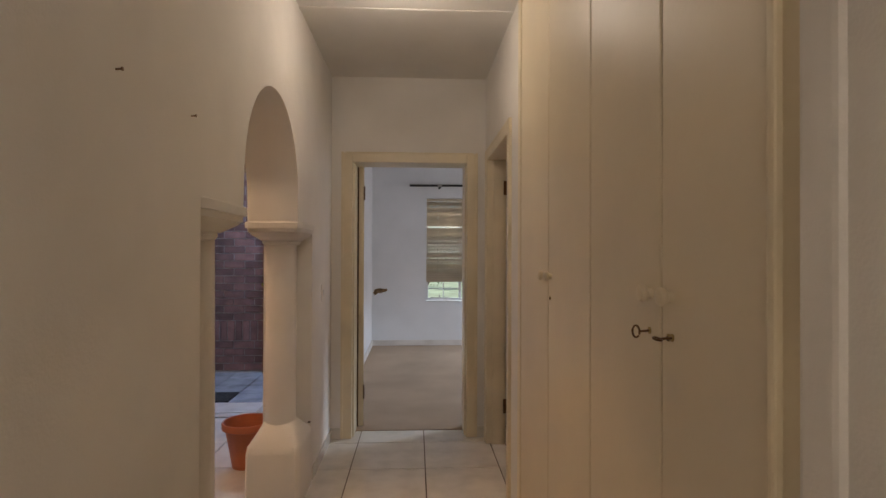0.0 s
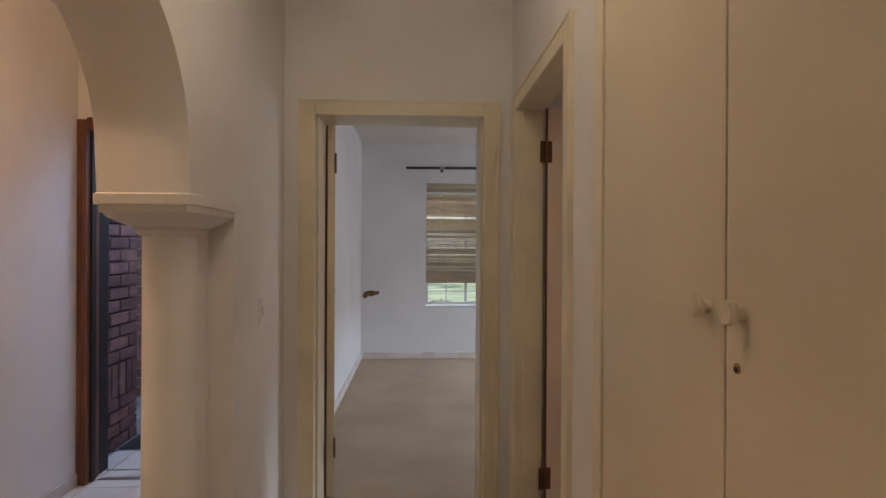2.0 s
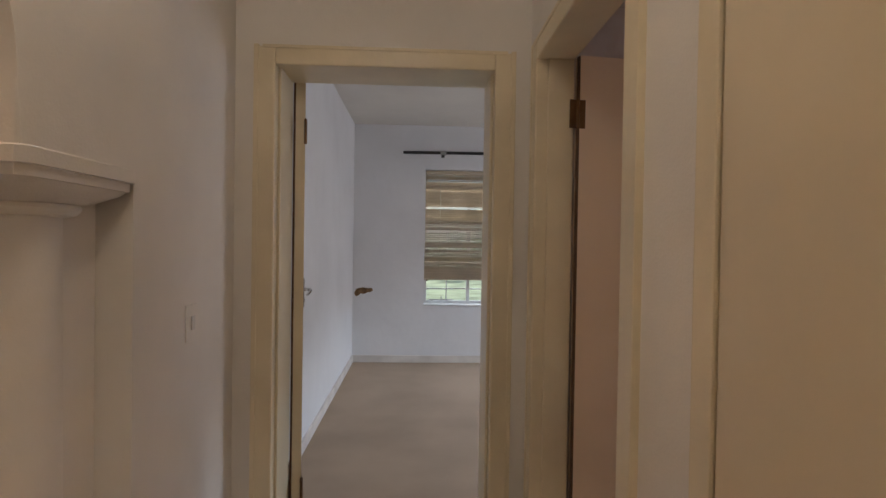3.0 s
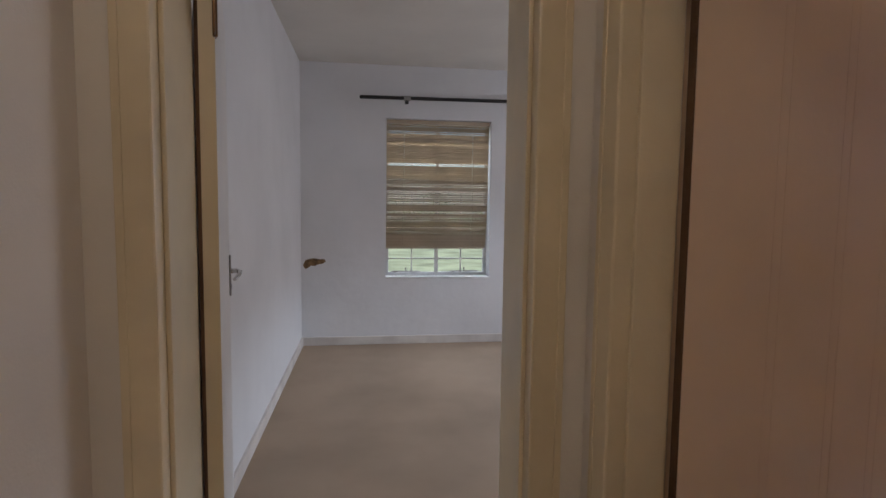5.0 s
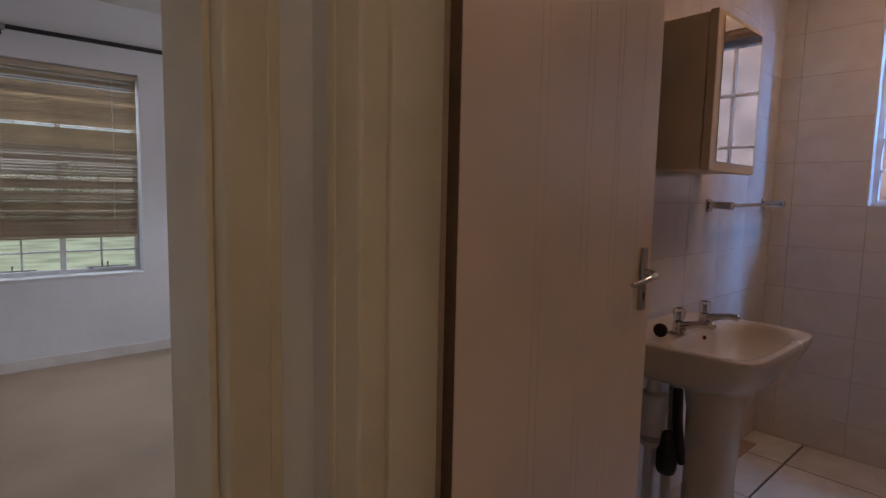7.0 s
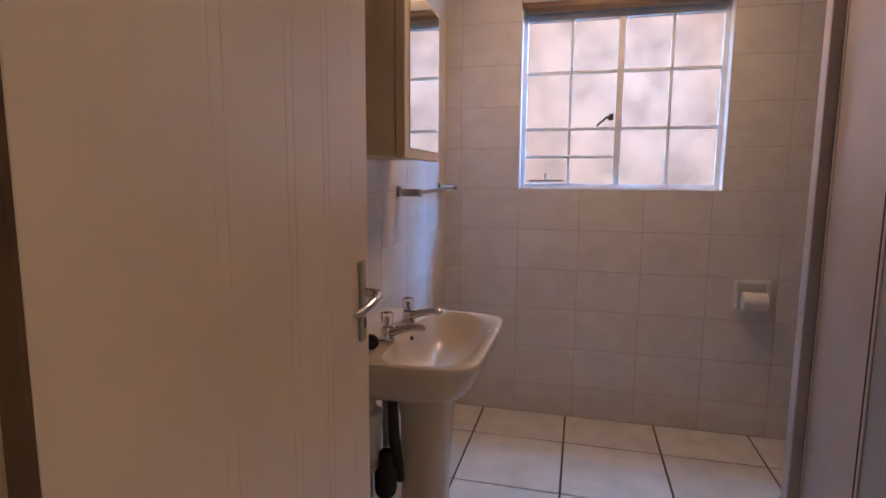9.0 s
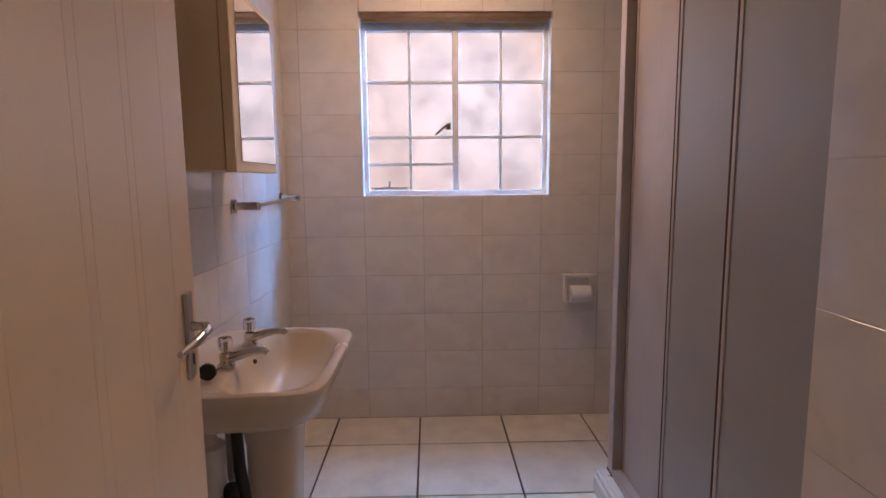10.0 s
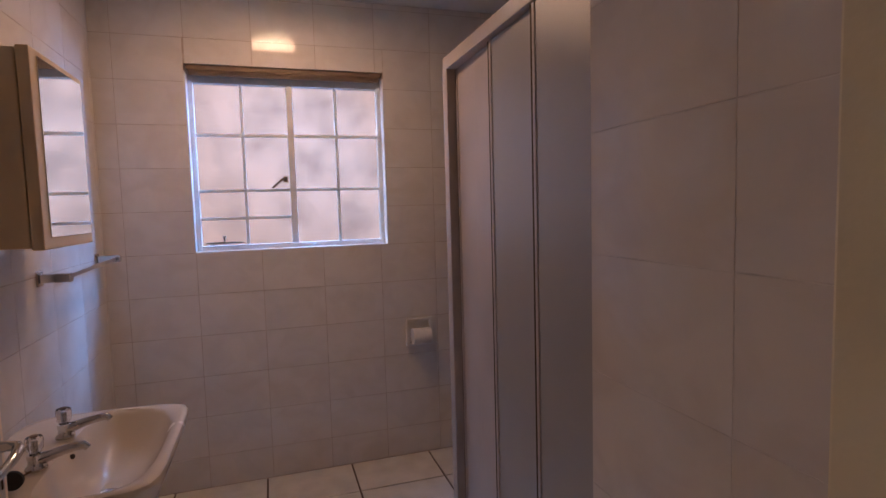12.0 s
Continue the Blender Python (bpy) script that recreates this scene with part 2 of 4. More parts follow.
def tube(bm, points, r, seg=12, caps=True):
    """A round bar along points; r is one radius or one for each point."""
    pts = [Vector(p) for p in points]
    rs = r if isinstance(r, (list, tuple)) else [r] * len(pts)
    rings, up = [], Vector((0.13, 0.21, 0.97))
    for i, p in enumerate(pts):
        d = (pts[min(i + 1, len(pts) - 1)] - pts[max(i - 1, 0)]).normalized()
        u = d.cross(up if abs(d.dot(up)) < 0.95 else Vector((1, 0, 0))).normalized()
        v = d.cross(u)
        rings.append([bm.verts.new(p + rs[i] * (math.cos(a) * u + math.sin(a) * v)) for a in (2 * math.pi * k / seg for k in range(seg))])
    skin(bm, rings, caps)
    return bm


def skin(bm, rings, caps=True):
    for a, b in zip(rings, rings[1:]):
        k = len(a)
        for i in range(k):
            bm.faces.new((a[i], a[(i + 1) % k], b[(i + 1) % k], b[i]))
    if caps:
        bm.faces.new(rings[0][::-1])
        bm.faces.new(rings[-1])


def lathe(bm, centre, profile, seg=32, axis="z"):
    """A turned shape: profile rows of radius and height."""
    rings = []
    for r, h in profile:
        ring = []
        for k in range(seg):
            a = 2 * math.pi * k / seg
            p = (r * math.cos(a), r * math.sin(a), h) if axis == "z" else ((r * math.cos(a), h, r * math.sin(a)) if axis == "y" else (h, r * math.cos(a), r * math.sin(a)))
            ring.append(bm.verts.new(Vector(centre) + Vector(p)))
        rings.append(ring)
    skin(bm, rings)
    return bm


def prism(bm, outline, x0, x1, axis="x"):
    """An outline of (a, b) pairs made thick between two planes."""
    def place(a, b, c):
        return {"x": (c, a, b), "y": (a, c, b), "z": (a, b, c)}[axis]
    lo = [bm.verts.new(place(a, b, x0)) for a, b in outline]
    hi = [bm.verts.new(place(a, b, x1)) for a, b in outline]
    bm.faces.new(lo), bm.faces.new(hi[::-1])
    k = len(outline)
    for i in range(k):
        bm.faces.new((lo[i], hi[i], hi[(i + 1) % k], lo[(i + 1) % k]))
    return bm


def finish(name, bm, material, smooth=False):
    bmesh.ops.recalc_face_normals(bm, faces=bm.faces)
    me = bpy.data.meshes.new(name)
    bm.to_mesh(me)
    bm.free()
    me.materials.append(material)
    if smooth:
        me.polygons.foreach_set("use_smooth", [True] * len(me.polygons))
        me.set_sharp_from_angle(angle=radians(38))
    return me


def part(name, bm, material, parent, label="", smooth=False):
    ob = new(name, finish(name, bm, material, smooth))
    if parent:
        ob.parent = parent
    if label:
        ob["label"] = label
    return ob


def thing(name, bm, material, label, category, group="", kind="", smooth=False):
    return tagged(new(name, finish(name, bm, material, smooth)), label, category, group, kind)


def empty(name, label, category, place=(0, 0, 0), group="", kind=""):
    ob = tagged(new(name), label, category, group, kind)
    ob.location = place
    return ob


def structure(name, bm, material, label, category, smooth=False):
    return thing(name, bm, material, label, category, kind="structure", smooth=smooth)


# ---- the plan ----
H = 2.63                       # ceiling
XL, XLH = 0.178, -0.085        # arch wall: corridor face, hall face
XR, XRB = 1.305, 1.43          # right wall: corridor face, bathroom face
YE, YB = 5.64, 5.87            # end wall: corridor face, bedroom face
HX, FY = -1.085, 6.10           # hall's outer wall, front wall
BX0, BX1, BY1 = 0.16, 3.9, 9.55
WX, LY, TY = 4.20, 5.88, 4.515  # bathroom: window wall, basin wall, tiled return wall
SY, SX = 4.305, 3.375           # shower front, shower corner
T = 0.468                      # floor tile


# ---- large structure ----
structure("floor", bx(-1.3, -1.3, -0.12, 4.4, 6.3, -0.008), GROUT, "dark brown grout bed under the cream floor tiles", "floor")
carpet_floor = structure("floor_carpet", bx(BX0 - 0.1, 5.80, -0.1, BX1 + 0.1, BY1 + 0.05, 0.004), CARPET, "worn beige wall-to-wall carpet with traffic stains", "carpet")
ceil = boxes([(-1.3, -1.3, H, XRB, 6.33, H + 0.1), (BX0 - 0.12, 5.75, H + 0.001, BX1 + 0.1, BY1 + 0.2, H + 0.1), (XRB - 0.001, 1.9, H + 0.0005, WX + 0.2, LY + 0.1, H + 0.1)])
for y in (2.1, 3.3, 4.53):
    box(ceil, XL, y - 0.02, H - 0.006, XR, y + 0.02, H, bevel=0.002)
structure("ceiling", ceil, CEILING, "off-white painted board ceiling with cover strips", "ceiling")

# the wall with the arch, between corridor and hall
AY0, AY1, AZ, SPRING = 3.64, 4.53, 1.62, 1.50
arc = [(AY0 + (AY1 - AY0) / 2 - (AY1 - AY0) / 2 * math.cos(a), AZ + 0.44 * math.sin(a)) for a in (math.pi * k / 40 for k in range(41))]
outline = [(-1.3, -0.05), (3.25, -0.05), (3.25, SPRING - 0.02), (AY0, SPRING - 0.02)] + arc + [(AY1, SPRING - 0.02), (4.915, SPRING - 0.02), (4.915, -0.05), (YE, -0.05), (YE, H), (-1.3, H)]
bm = prism(bmesh.new(), outline, XLH, XL)
rim = [e for e in bm.edges if abs(e.verts[0].co.x - e.verts[1].co.x) < 1e-6 and all(AY0 - 0.01 < v.co.y < AY1 + 0.01 and v.co.z > 1.4 for v in e.verts)]
bmesh.ops.bevel(bm, geom=rim, offset=0.010, segments=3, profile=0.5, affect="EDGES")
box(bm, XLH + 0.03, 4.735, -0.05, XL - 0.09, 4.93, SPRING - 0.015)
box(bm, XLH + 0.03, 3.24, -0.05, XL - 0.09, 3.45, SPRING - 0.015)
structure("wall_arch", bm, PLASTER, "white plastered wall with a round-headed arch", "wall", smooth=True)


def squarish(bm, cx, cy, z, hx, hy, power, seg=48):
    """One ring between a circle (power 2) and a square (high power)."""
    ring = []
    for k in range(seg):
        a = 2 * math.pi * (k + 0.5) / seg
        c, s = math.cos(a), math.sin(a)
        f = (abs(c) ** power + abs(s) ** power) ** (-1 / power)
        ring.append(bm.verts.new((cx + hx * c * f, cy + hy * s * f, z)))
    return ring


def arch_column(cy, lean):
    cx = (XL + XLH) / 2
    col = empty("arch_column", "white plastered round column with moulded cap and square plinth under the arch", "column", (cx, cy, 0), group="arch columns")
    def rings(rows):
        bm = bmesh.new()
        skin(bm, [squarish(bm, 0, 0, z, hx, hy, p) for z, hx, hy, p in rows])
        return bm
    shaft = part("shaft", rings([(0.40, 0.082, 0.088, 2), (0.9, 0.080, 0.086, 2), (1.41, 0.077, 0.082, 2)]), PLASTER, col, smooth=True)
    shaft.location.y = lean
    part("cap", rings([(1.385, 0.078, 0.083, 2), (1.39, 0.095, 0.103, 2.1), (1.402, 0.101, 0.112, 2.3), (1.412, 0.097, 0.108, 2.5), (1.413, 0.104, 0.118, 3), (1.425, 0.113, 0.138, 5), (1.44, 0.128, 0.168, 10), (1.452, 0.134, 0.181, 18), (1.453, 0.138, 0.186, 30), (1.474, 0.139, 0.187, 40), (1.475, 0.147, 0.197, 40), (1.504, 0.148, 0.198, 40), (1.507, 0.145, 0.195, 40)]), PLASTER, col, smooth=True)
    part("plinth", rings([(0.0, 0.140, 0.2, 30), (0.29, 0.138, 0.197, 30), (0.33, 0.134, 0.188, 12), (0.39, 0.100, 0.125, 4), (0.43, 0.082, 0.088, 2)]), PLASTER, col, smooth=True)
    return col


arch_column(4.722, -0.01)
arch_column(3.445, 0.05)

# the right wall with the bathroom door, and the recess of the cupboards
BD0, BD1, BDH = 4.582, 5.546, 2.07     # bathroom door's rough opening
structure("wall_right", boxes([(XR, 4.37, -0.05, XRB, BD0, H), (XR, BD0, BDH, XRB, BD1, H), (XR, BD1, -0.05, XRB, YE, H),
                               (XR, -1.3, -0.05, XRB, 2.30, H), (XRB + 0.52, 2.30, -0.05, XRB + 0.6, 4.36, H),
                               (XR + 0.02, 4.362, -0.05, XRB + 0.6, 4.37, H), (XR + 0.02, 2.22, -0.05, XRB + 0.6, 2.30, H)]), PLASTER, "white plastered corridor wall", "wall")
DD0, DD1, DDH = 0.268, 1.226, 2.07   # bedroom door's rough opening
structure("wall_end", boxes([(XLH, YE, -0.05, DD0, YB, H), (DD0, YE, DDH, DD1, YB, H), (DD1, YE, -0.05, XRB, YB, H)]), PLASTER, "white plastered wall round the bedroom door", "wall")
structure("wall_back", bx(-1.3, -1.4, -0.05, XRB, -1.3, H), PLASTER, "plain white plastered wall", "wall")
structure("wall_hall", bx(HX - 0.2, -1.3, -0.05, HX, 6.33, H), PLASTER, "white plastered wall of the entrance hall", "wall")
FD0, FD1, FDH = -1.055, -0.12, 2.07
structure("wall_front", boxes([(HX, FY, FDH, XLH, FY + 0.23, H), (FD1, FY, -0.05, XLH, FY + 0.23, FDH), (HX, FY, -0.05, FD0, FY + 0.23, FDH), (XLH, YB, -0.05, XLH + 0.2, FY + 0.23, H)]), PLASTER, "white plastered wall over the front door", "wall")

# bedroom walls
BW0, BW1, BWZ0, BWZ1 = 0.945, 1.95, 0.63, 2.145
structure("wall_bedroom_window", boxes([(BX0 - 0.1, BY1, -0.05, BW0, BY1 + 0.22, H), (BW1, BY1, -0.05, BX1 + 0.1, BY1 + 0.22, H), (BW0, BY1, -0.05, BW1, BY1 + 0.22, BWZ0), (BW0, BY1, BWZ1, BW1, BY1 + 0.22, H)]), BED_PAINT, "white painted bedroom wall with a window", "wall")
structure("wall_bedroom_side", bx(BX0 - 0.12, YB, -0.05, BX0, BY1, H), BED_PAINT, "white painted bedroom wall", "wall")
structure("wall_bedroom_far", boxes([(BX1, LY + 0.125, -0.05, BX1 + 0.2, 7.0, H), (BX1, 8.8, -0.05, BX1 + 0.2, BY1, H), (BX1, 7.0, -0.05, BX1 + 0.2, 8.8, 0.8), (BX1, 7.0, 2.15, BX1 + 0.2, 8.8, H)]), BED_PAINT, "plain white bedroom wall with a window opening", "wall")
structure("wall_bedroom_door", boxes([(XRB, LY + 0.01, -0.05, BX1, LY + 0.12, H), (DD1 + 0.05, YB, 0.0, XRB + 0.01, YB + 0.004, H), (BX0, YB, DDH + 0.03, DD1 + 0.05, YB + 0.004, H)]), BED_PAINT, "white painted bedroom wall beside the door", "wall")

# bathroom walls (the tiles are laid on them further down)
WY0, WY1, WZ0, WZ1 = 4.43, 5.465, 1.276, 2.25
structure("wall_bathroom_window", boxes([(WX, 2.0, -0.05, WX + 0.2, WY0, H), (WX, WY1, -0.05, WX + 0.2, 5.99, H), (WX, WY0, -0.05, WX + 0.2, WY1, WZ0), (WX, WY0, WZ1, WX + 0.2, WY1, H)]), WALL_GROUT, "grouted bathroom wall behind the tiles, with a window", "wall")
structure("wall_bathroom_basin", bx(XRB, LY, -0.05, WX, LY + 0.009, H), WALL_GROUT, "grouted bathroom wall behind the basin tiles", "wall")
structure("wall_bathroom_return", boxes([(XRB, TY - 0.12, -0.05, 1.985, TY, H), (1.90, 2.2, -0.05, 1.985, TY - 0.12, H), (1.985, 2.1, -0.05, WX, 2.2, H)]), LIGHT_GROUT, "grouted return wall beside the shower", "wall")

# skirtings
structure("skirting_bedroom", boxes([(BX0, YB + 0.01, 0.004, BX0 + 0.016, BY1, 0.082), (BX0 + 0.016, BY1 - 0.016, 0.004, BX1, BY1, 0.082)], 0.003), SKIRT, "scuffed off-white painted skirting board", "skirting")
structure("skirting_corridor", boxes([(XL, 4.93, 0.0, XL + 0.009, YE, 0.075), (XL + 0.009, YE - 0.009, 0.0, 0.25, YE, 0.075), (1.235, YE - 0.009, 0.0, XR, YE, 0.075), (HX, 2.0, 0, HX + 0.01, FY, 0.07)], 0.002), FLOOR_TILE, "cream tile skirting", "skirting")


# ---- doors ----
def door_frame(name, label, place, width, height, depth, material, rz):
    """A painted frame with stop and moulded edge; its own x runs across the opening, y through the wall."""
    fr = empty(name, label, "door frame", (0, 0, 0), kind="structure")
    fr.matrix_world = Matrix.Translation(place) @ Matrix.Rotation(rz, 4, "Z")
    w = 0.068
    for s in (0, 1):
        x0 = 0 if s == 0 else width - w
        part("jamb", bx(x0, -0.014, 0, x0 + w, depth, height, bevel=0.006), material, fr)
        sx = w if s == 0 else width - w - 0.012
        part("stop", bx(sx, 0.03, 0, sx + 0.012, depth - 0.003, height - w, bevel=0.003), material, fr)
        ax = -0.012 if s == 0 else width
        part("bead", bx(ax - (0 if s == 0 else 0.006), -0.017, 0, ax + (0.018 if s == 0 else 0.012), 0.002, height + 0.006, bevel=0.002), material, fr)
    part("head", bx(w, -0.0135, height - w, width - w, depth, height, bevel=0.006), material, fr)
    part("bead", bx(0.02, -0.017, height - 0.007, width - 0.02, 0.002, height + 0.006, bevel=0.002), material, fr)
    return fr


door_frame("door_frame_1", "cream gloss painted door frame to the bedroom", (0.262, YE, 0), 0.970, 2.075, YB - YE, CREAM, 0)
door_frame("door_frame_2", "cream gloss painted door frame to the bathroom", (XR, 5.552, 0), 0.975, 2.075, XRB - XR, CREAM, -math.pi / 2)


def lever_set(parent, x, y0, side, z):
    """A long plate with a curved lever, in the door's own axes; side is -1 or 1."""
    hs = part("door_handle", bx(x - 0.016, y0, z - 0.085, x + 0.016, y0 + side * 0.008, z + 0.075, bevel=0.0025), STEEL, parent, "brushed steel lever handle on a long plate")
    s = side
    pts = [(x, y0 + s * 0.006, z + 0.012), (x, y0 + s * 0.022, z + 0.012), (x - 0.004, y0 + s * 0.034, z + 0.011), (x - 0.016, y0 + s * 0.040, z + 0.009), (x - 0.05, y0 + s * 0.038, z + 0.004), (x - 0.085, y0 + s * 0.030, z - 0.004), (x - 0.112, y0 + s * 0.022, z - 0.008)]
    part("lever", tube(bmesh.new(), pts, [0.010, 0.009, 0.009, 0.009, 0.008, 0.007, 0.006], 12), CHROME, hs, smooth=True)
    part("keyhole", bx(x - 0.003, y0, z - 0.06, x + 0.003, y0 + side * 0.0095, z - 0.04), GAP, hs)


def leaf(name, label, place, rz, width, material, boards, handle_sides):
    """A door leaf from its hinge along its own x; its faces are at y = 0 and y = -0.04."""
    d = empty(name, label, "door", kind="structure")
    d.matrix_world = Matrix.Translation(place) @ Matrix.Rotation(rz, 4, "Z")
    if boards:
        cuts = (0.002, 0.22, 0.245, 0.40, 0.425, 0.54, 0.565, 0.69, width - 0.002)
        part("leaf_core", bx(0.003, -0.0391, 0.008, width - 0.003, -0.0009, 2.005), material, d)
        for c0, c1 in zip(cuts, cuts[1:]):
            part("board", bx(c0 + 0.00005, -0.04, 0.006, c1 - 0.00005, 0.0, 2.008, bevel=0.0009), material, d)
    else:
        part("leaf_panel", bx(0.002, -0.04, 0.008, width, 0.0, 2.008, bevel=0.002), material, d)
    if boards:
        # fills the hinge gap with a dark strip in place of its shade
        part("edge_lipping", bx(-0.003, -0.0385, 0.008, 0.002, -0.020, 2.006), HINGE_SHADE, d, "dark strip painted as the shade in the hinge gap")
    else:
        part("edge_lipping", bx(-0.004, -0.0395, 0.008, 0.0025, -0.0005, 2.006), CREAM, d, "cream painted hinge edge")
        # solid dark strip behind the hinge edge, coloured like the gap's shade
        part("hinge_shade_strip", bx(-0.003, 0.0, 0.008, 0.06, 0.009, 2.006), HINGE_SHADE, d, "solid dark strip painted as hinge gap shade")
    for s in handle_sides:
        lever_set(d, width - 0.058, 0.0 if s > 0 else -0.04, s, 1.085 if boards else 1.05)
    return d


# bathroom leaf: swings into the bathroom, grooved face towards the corridor
bl = leaf("door_1", "cream painted grooved bathroom door standing open", (XRB + 0.006, 5.490, 0.006), radians(7.2), 0.80, DOOR_CREAM, 7, (-1,))
wl = leaf("door_2", "white painted flush bedroom door standing open", (0.352, YB + 0.006, 0.006), radians(102.0), 0.80, DOOR_WHITE, 0, (-1,))
for d, yy in ((bl, 0), (wl, 0)):
    for z in (0.27, 1.80):
        hg = part("hinge", bx(-0.036, -0.0425, z - 0.05, 0.022, -0.0395, z + 0.05), BRONZE, d, "browned butt hinge")
        part("pin", lathe(bmesh.new(), (-0.006, -0.041, z), [(0.005, -0.053), (0.0065, -0.05), (0.0065, 0.05), (0.005, 0.053)], 12), BRONZE, hg, smooth=True)


# front door frame of wood
ff = empty("door_frame_3", "reddish hardwood front door frame with worn edges", "door frame", kind="structure")
part("jamb", bx(FD0 - 0.03, FY - 0.012, 0, FD0 + 0.022, FY + 0.12, FDH, bevel=0.004), WOOD, ff)
part("rebate", bx(FD0 + 0.022, FY + 0.03, 0, FD0 + 0.034, FY + 0.07, FDH - 0.06, bevel=0.002), DARK_WOOD, ff, "dark rebate strip")
# dark strip over the reveal between jamb and brick pier
part("lining", bx(FD0 - 0.004, FY + 0.1205, 0, FD0 + 0.012, FY + 0.236, FDH - 0.06, bevel=0.002), DARK_WOOD, ff, "dark reveal lining")
part("jamb", bx(FD1 - 0.06, FY - 0.008, 0, FD1 + 0.03, FY + 0.12, FDH, bevel=0.004), WOOD, ff)
part("head", bx(FD0 + 0.022, FY - 0.01, FDH - 0.06, FD1 - 0.06, FY + 0.12, FDH + 0.012, bevel=0.004), WOOD, ff)
part("sill_bar", bx(FD0 + 0.05, FY + 0.06, -0.004, FD1 - 0.06, FY + 0.085, 0.008, bevel=0.002), STEEL, ff)


# ---- cupboards ----
JY = (4.305, 3.757, 3.252, 2.789, 2.44)
for k, (y1, y0) in enumerate(((JY[0], JY[2]), (JY[2], JY[4]))):
    cb = empty("built_in_cupboard", "cream painted full-height built-in cupboard with two plain doors", "cupboard", (XR, y0, 0), group="corridor cupboards")
    # carcass coloured dark so the door seams look shaded
    part("carcass", boxes([(0.03, 0.0, 0.0, 0.58, 0.02, 2.58), (0.03, y1 - y0 - 0.02, 0.0, 0.58, y1 - y0, 2.58), (0.56, 0.02, 0.0, 0.58, y1 - y0 - 0.02, 2.58), (0.05, 0.02, 0.0, 0.56, y1 - y0 - 0.02, 0.05)]), GAP, cb)
    m = (JY[1] if k == 0 else JY[3]) - y0
    for a, b in ((0.0015, m - 0.0015), (m + 0.0015, y1 - y0 - 0.0015)):
        dr = part("cupboard_door", bx(0.0, a, 0.012, 0.022, b, 2.575, bevel=0.008), CUPBOARD, cb)
        ky = b - 0.045 if b < m + 0.01 else a + 0.045
        kn = part("knob", lathe(bmesh.new(), (0, ky, 1.262), [(0.012, 0.002), (0.010, -0.009), (0.0165, -0.014), (0.0195, -0.021), (0.0165, -0.028), (0.008, -0.031)], 20, axis="x"), CUPBOARD, dr, "cream painted round knob", smooth=True)
    eh = part("escutcheon", lathe(bmesh.new(), (0, m - 0.035, 1.178), [(0.008, 0.001), (0.008, -0.002), (0.003, -0.0022)], 14, axis="x"), BRASS, cb)
    part("keyhole_slot", lathe(bmesh.new(), (0, m - 0.035, 1.176), [(0.0045, 0.001), (0.0045, -0.0035), (0.002, -0.0037)], 12, axis="x"), GAP, cb)
    if k == 1:
        for yy, upright in ((m + 0.055, 1.0), (m - 0.050, 0.12)):
            turn = [2 * math.pi * j / 16 for j in range(17)]
            ring = [(-0.031 + 0.008 * math.cos(a), yy + (1 - upright) * 0.011 * math.sin(a), 1.178 + upright * 0.013 * math.sin(a) - 0.12 * (0.008 * math.cos(a))) for a in turn]
            kb = tube(bmesh.new(), [(0.004, yy, 1.18), (-0.012, yy, 1.179), (-0.024, yy, 1.178)], 0.0026, 8)
            tube(kb, ring, 0.0023, 6)
            part("key", kb, BRONZE, cb, "small old brass key in its lock", smooth=True)
            part("key_plate", lathe(bmesh.new(), (0, yy, 1.18), [(0.008, 0.001), (0.008, -0.0018), (0.004, -0.002)], 14, axis="x"), BRASS, cb)
structure("trim_cupboard", boxes([(XR - 0.004, JY[0] + 0.002, 0, XR + 0.03, 4.368, H), (XR + 0.004, 2.372, 0, XR + 0.03, JY[4] + 0.001, H), (XR - 0.010, 2.418, 0, XR + 0.01, 2.436, H), (XR + 0.006, JY[4] - 0.002, 2.58, XR + 0.03, JY[0] + 0.002, H)], 0.005), CREAM, "cream painted trim round the built-in cupboards", "trim")
structure("trim_corner", bx(XR - 0.012, 2.298, 0, XR + 0.03, 2.368, H, bevel=0.01), PLASTER, "white painted corner post beside the cupboards", "trim")

# ---- corridor and hall things ----
sw = empty("light_switch", "white plastic light switch on the corridor wall", "switch", (XL, 5.25, 1.085))
part("plate", bx(0, -0.035, -0.058, 0.006, 0.035, 0.058, bevel=0.003), PLASTER, sw)
part("rocker", bx(0.008, -0.012, -0.022, 0.013, 0.012, 0.022, bevel=0.002), WHITE_PVC, sw)
for y, z in ((2.81, 1.72), (3.18, 1.718)):
    nl = tube(bmesh.new(), [(XL - 0.01, y, z), (XL + 0.012, y, z + 0.002)], [0.0022, 0.0022], 8)
    tube(nl, [(XL + 0.0122, y, z + 0.002), (XL + 0.014, y, z + 0.002)], 0.0045, 8)
    thing("nail", nl, BRONZE, "small rusty nail in the plastered wall", "nail", group="wall nails")

pot = empty("flower_pot", "empty terracotta plastic flower pot on the hall floor", "flower pot", (-0.27, 5.17, 0))
part("pot_body", lathe(bmesh.new(), (0, 0, 0), [(0.084, 0.002), (0.09, 0.0), (0.094, 0.02), (0.132, 0.235), (0.148, 0.24), (0.154, 0.246), (0.154, 0.278), (0.151, 0.284), (0.142, 0.283), (0.134, 0.24), (0.116, 0.16)], 48), TERRACOTTA, pot, smooth=True)
part("soil", lathe(bmesh.new(), (0, 0, 0), [(0.001, 0.15), (0.114, 0.152), (0.111, 0.165), (0.06, 0.172), (0.001, 0.168)], 32), SOIL, pot, smooth=True)
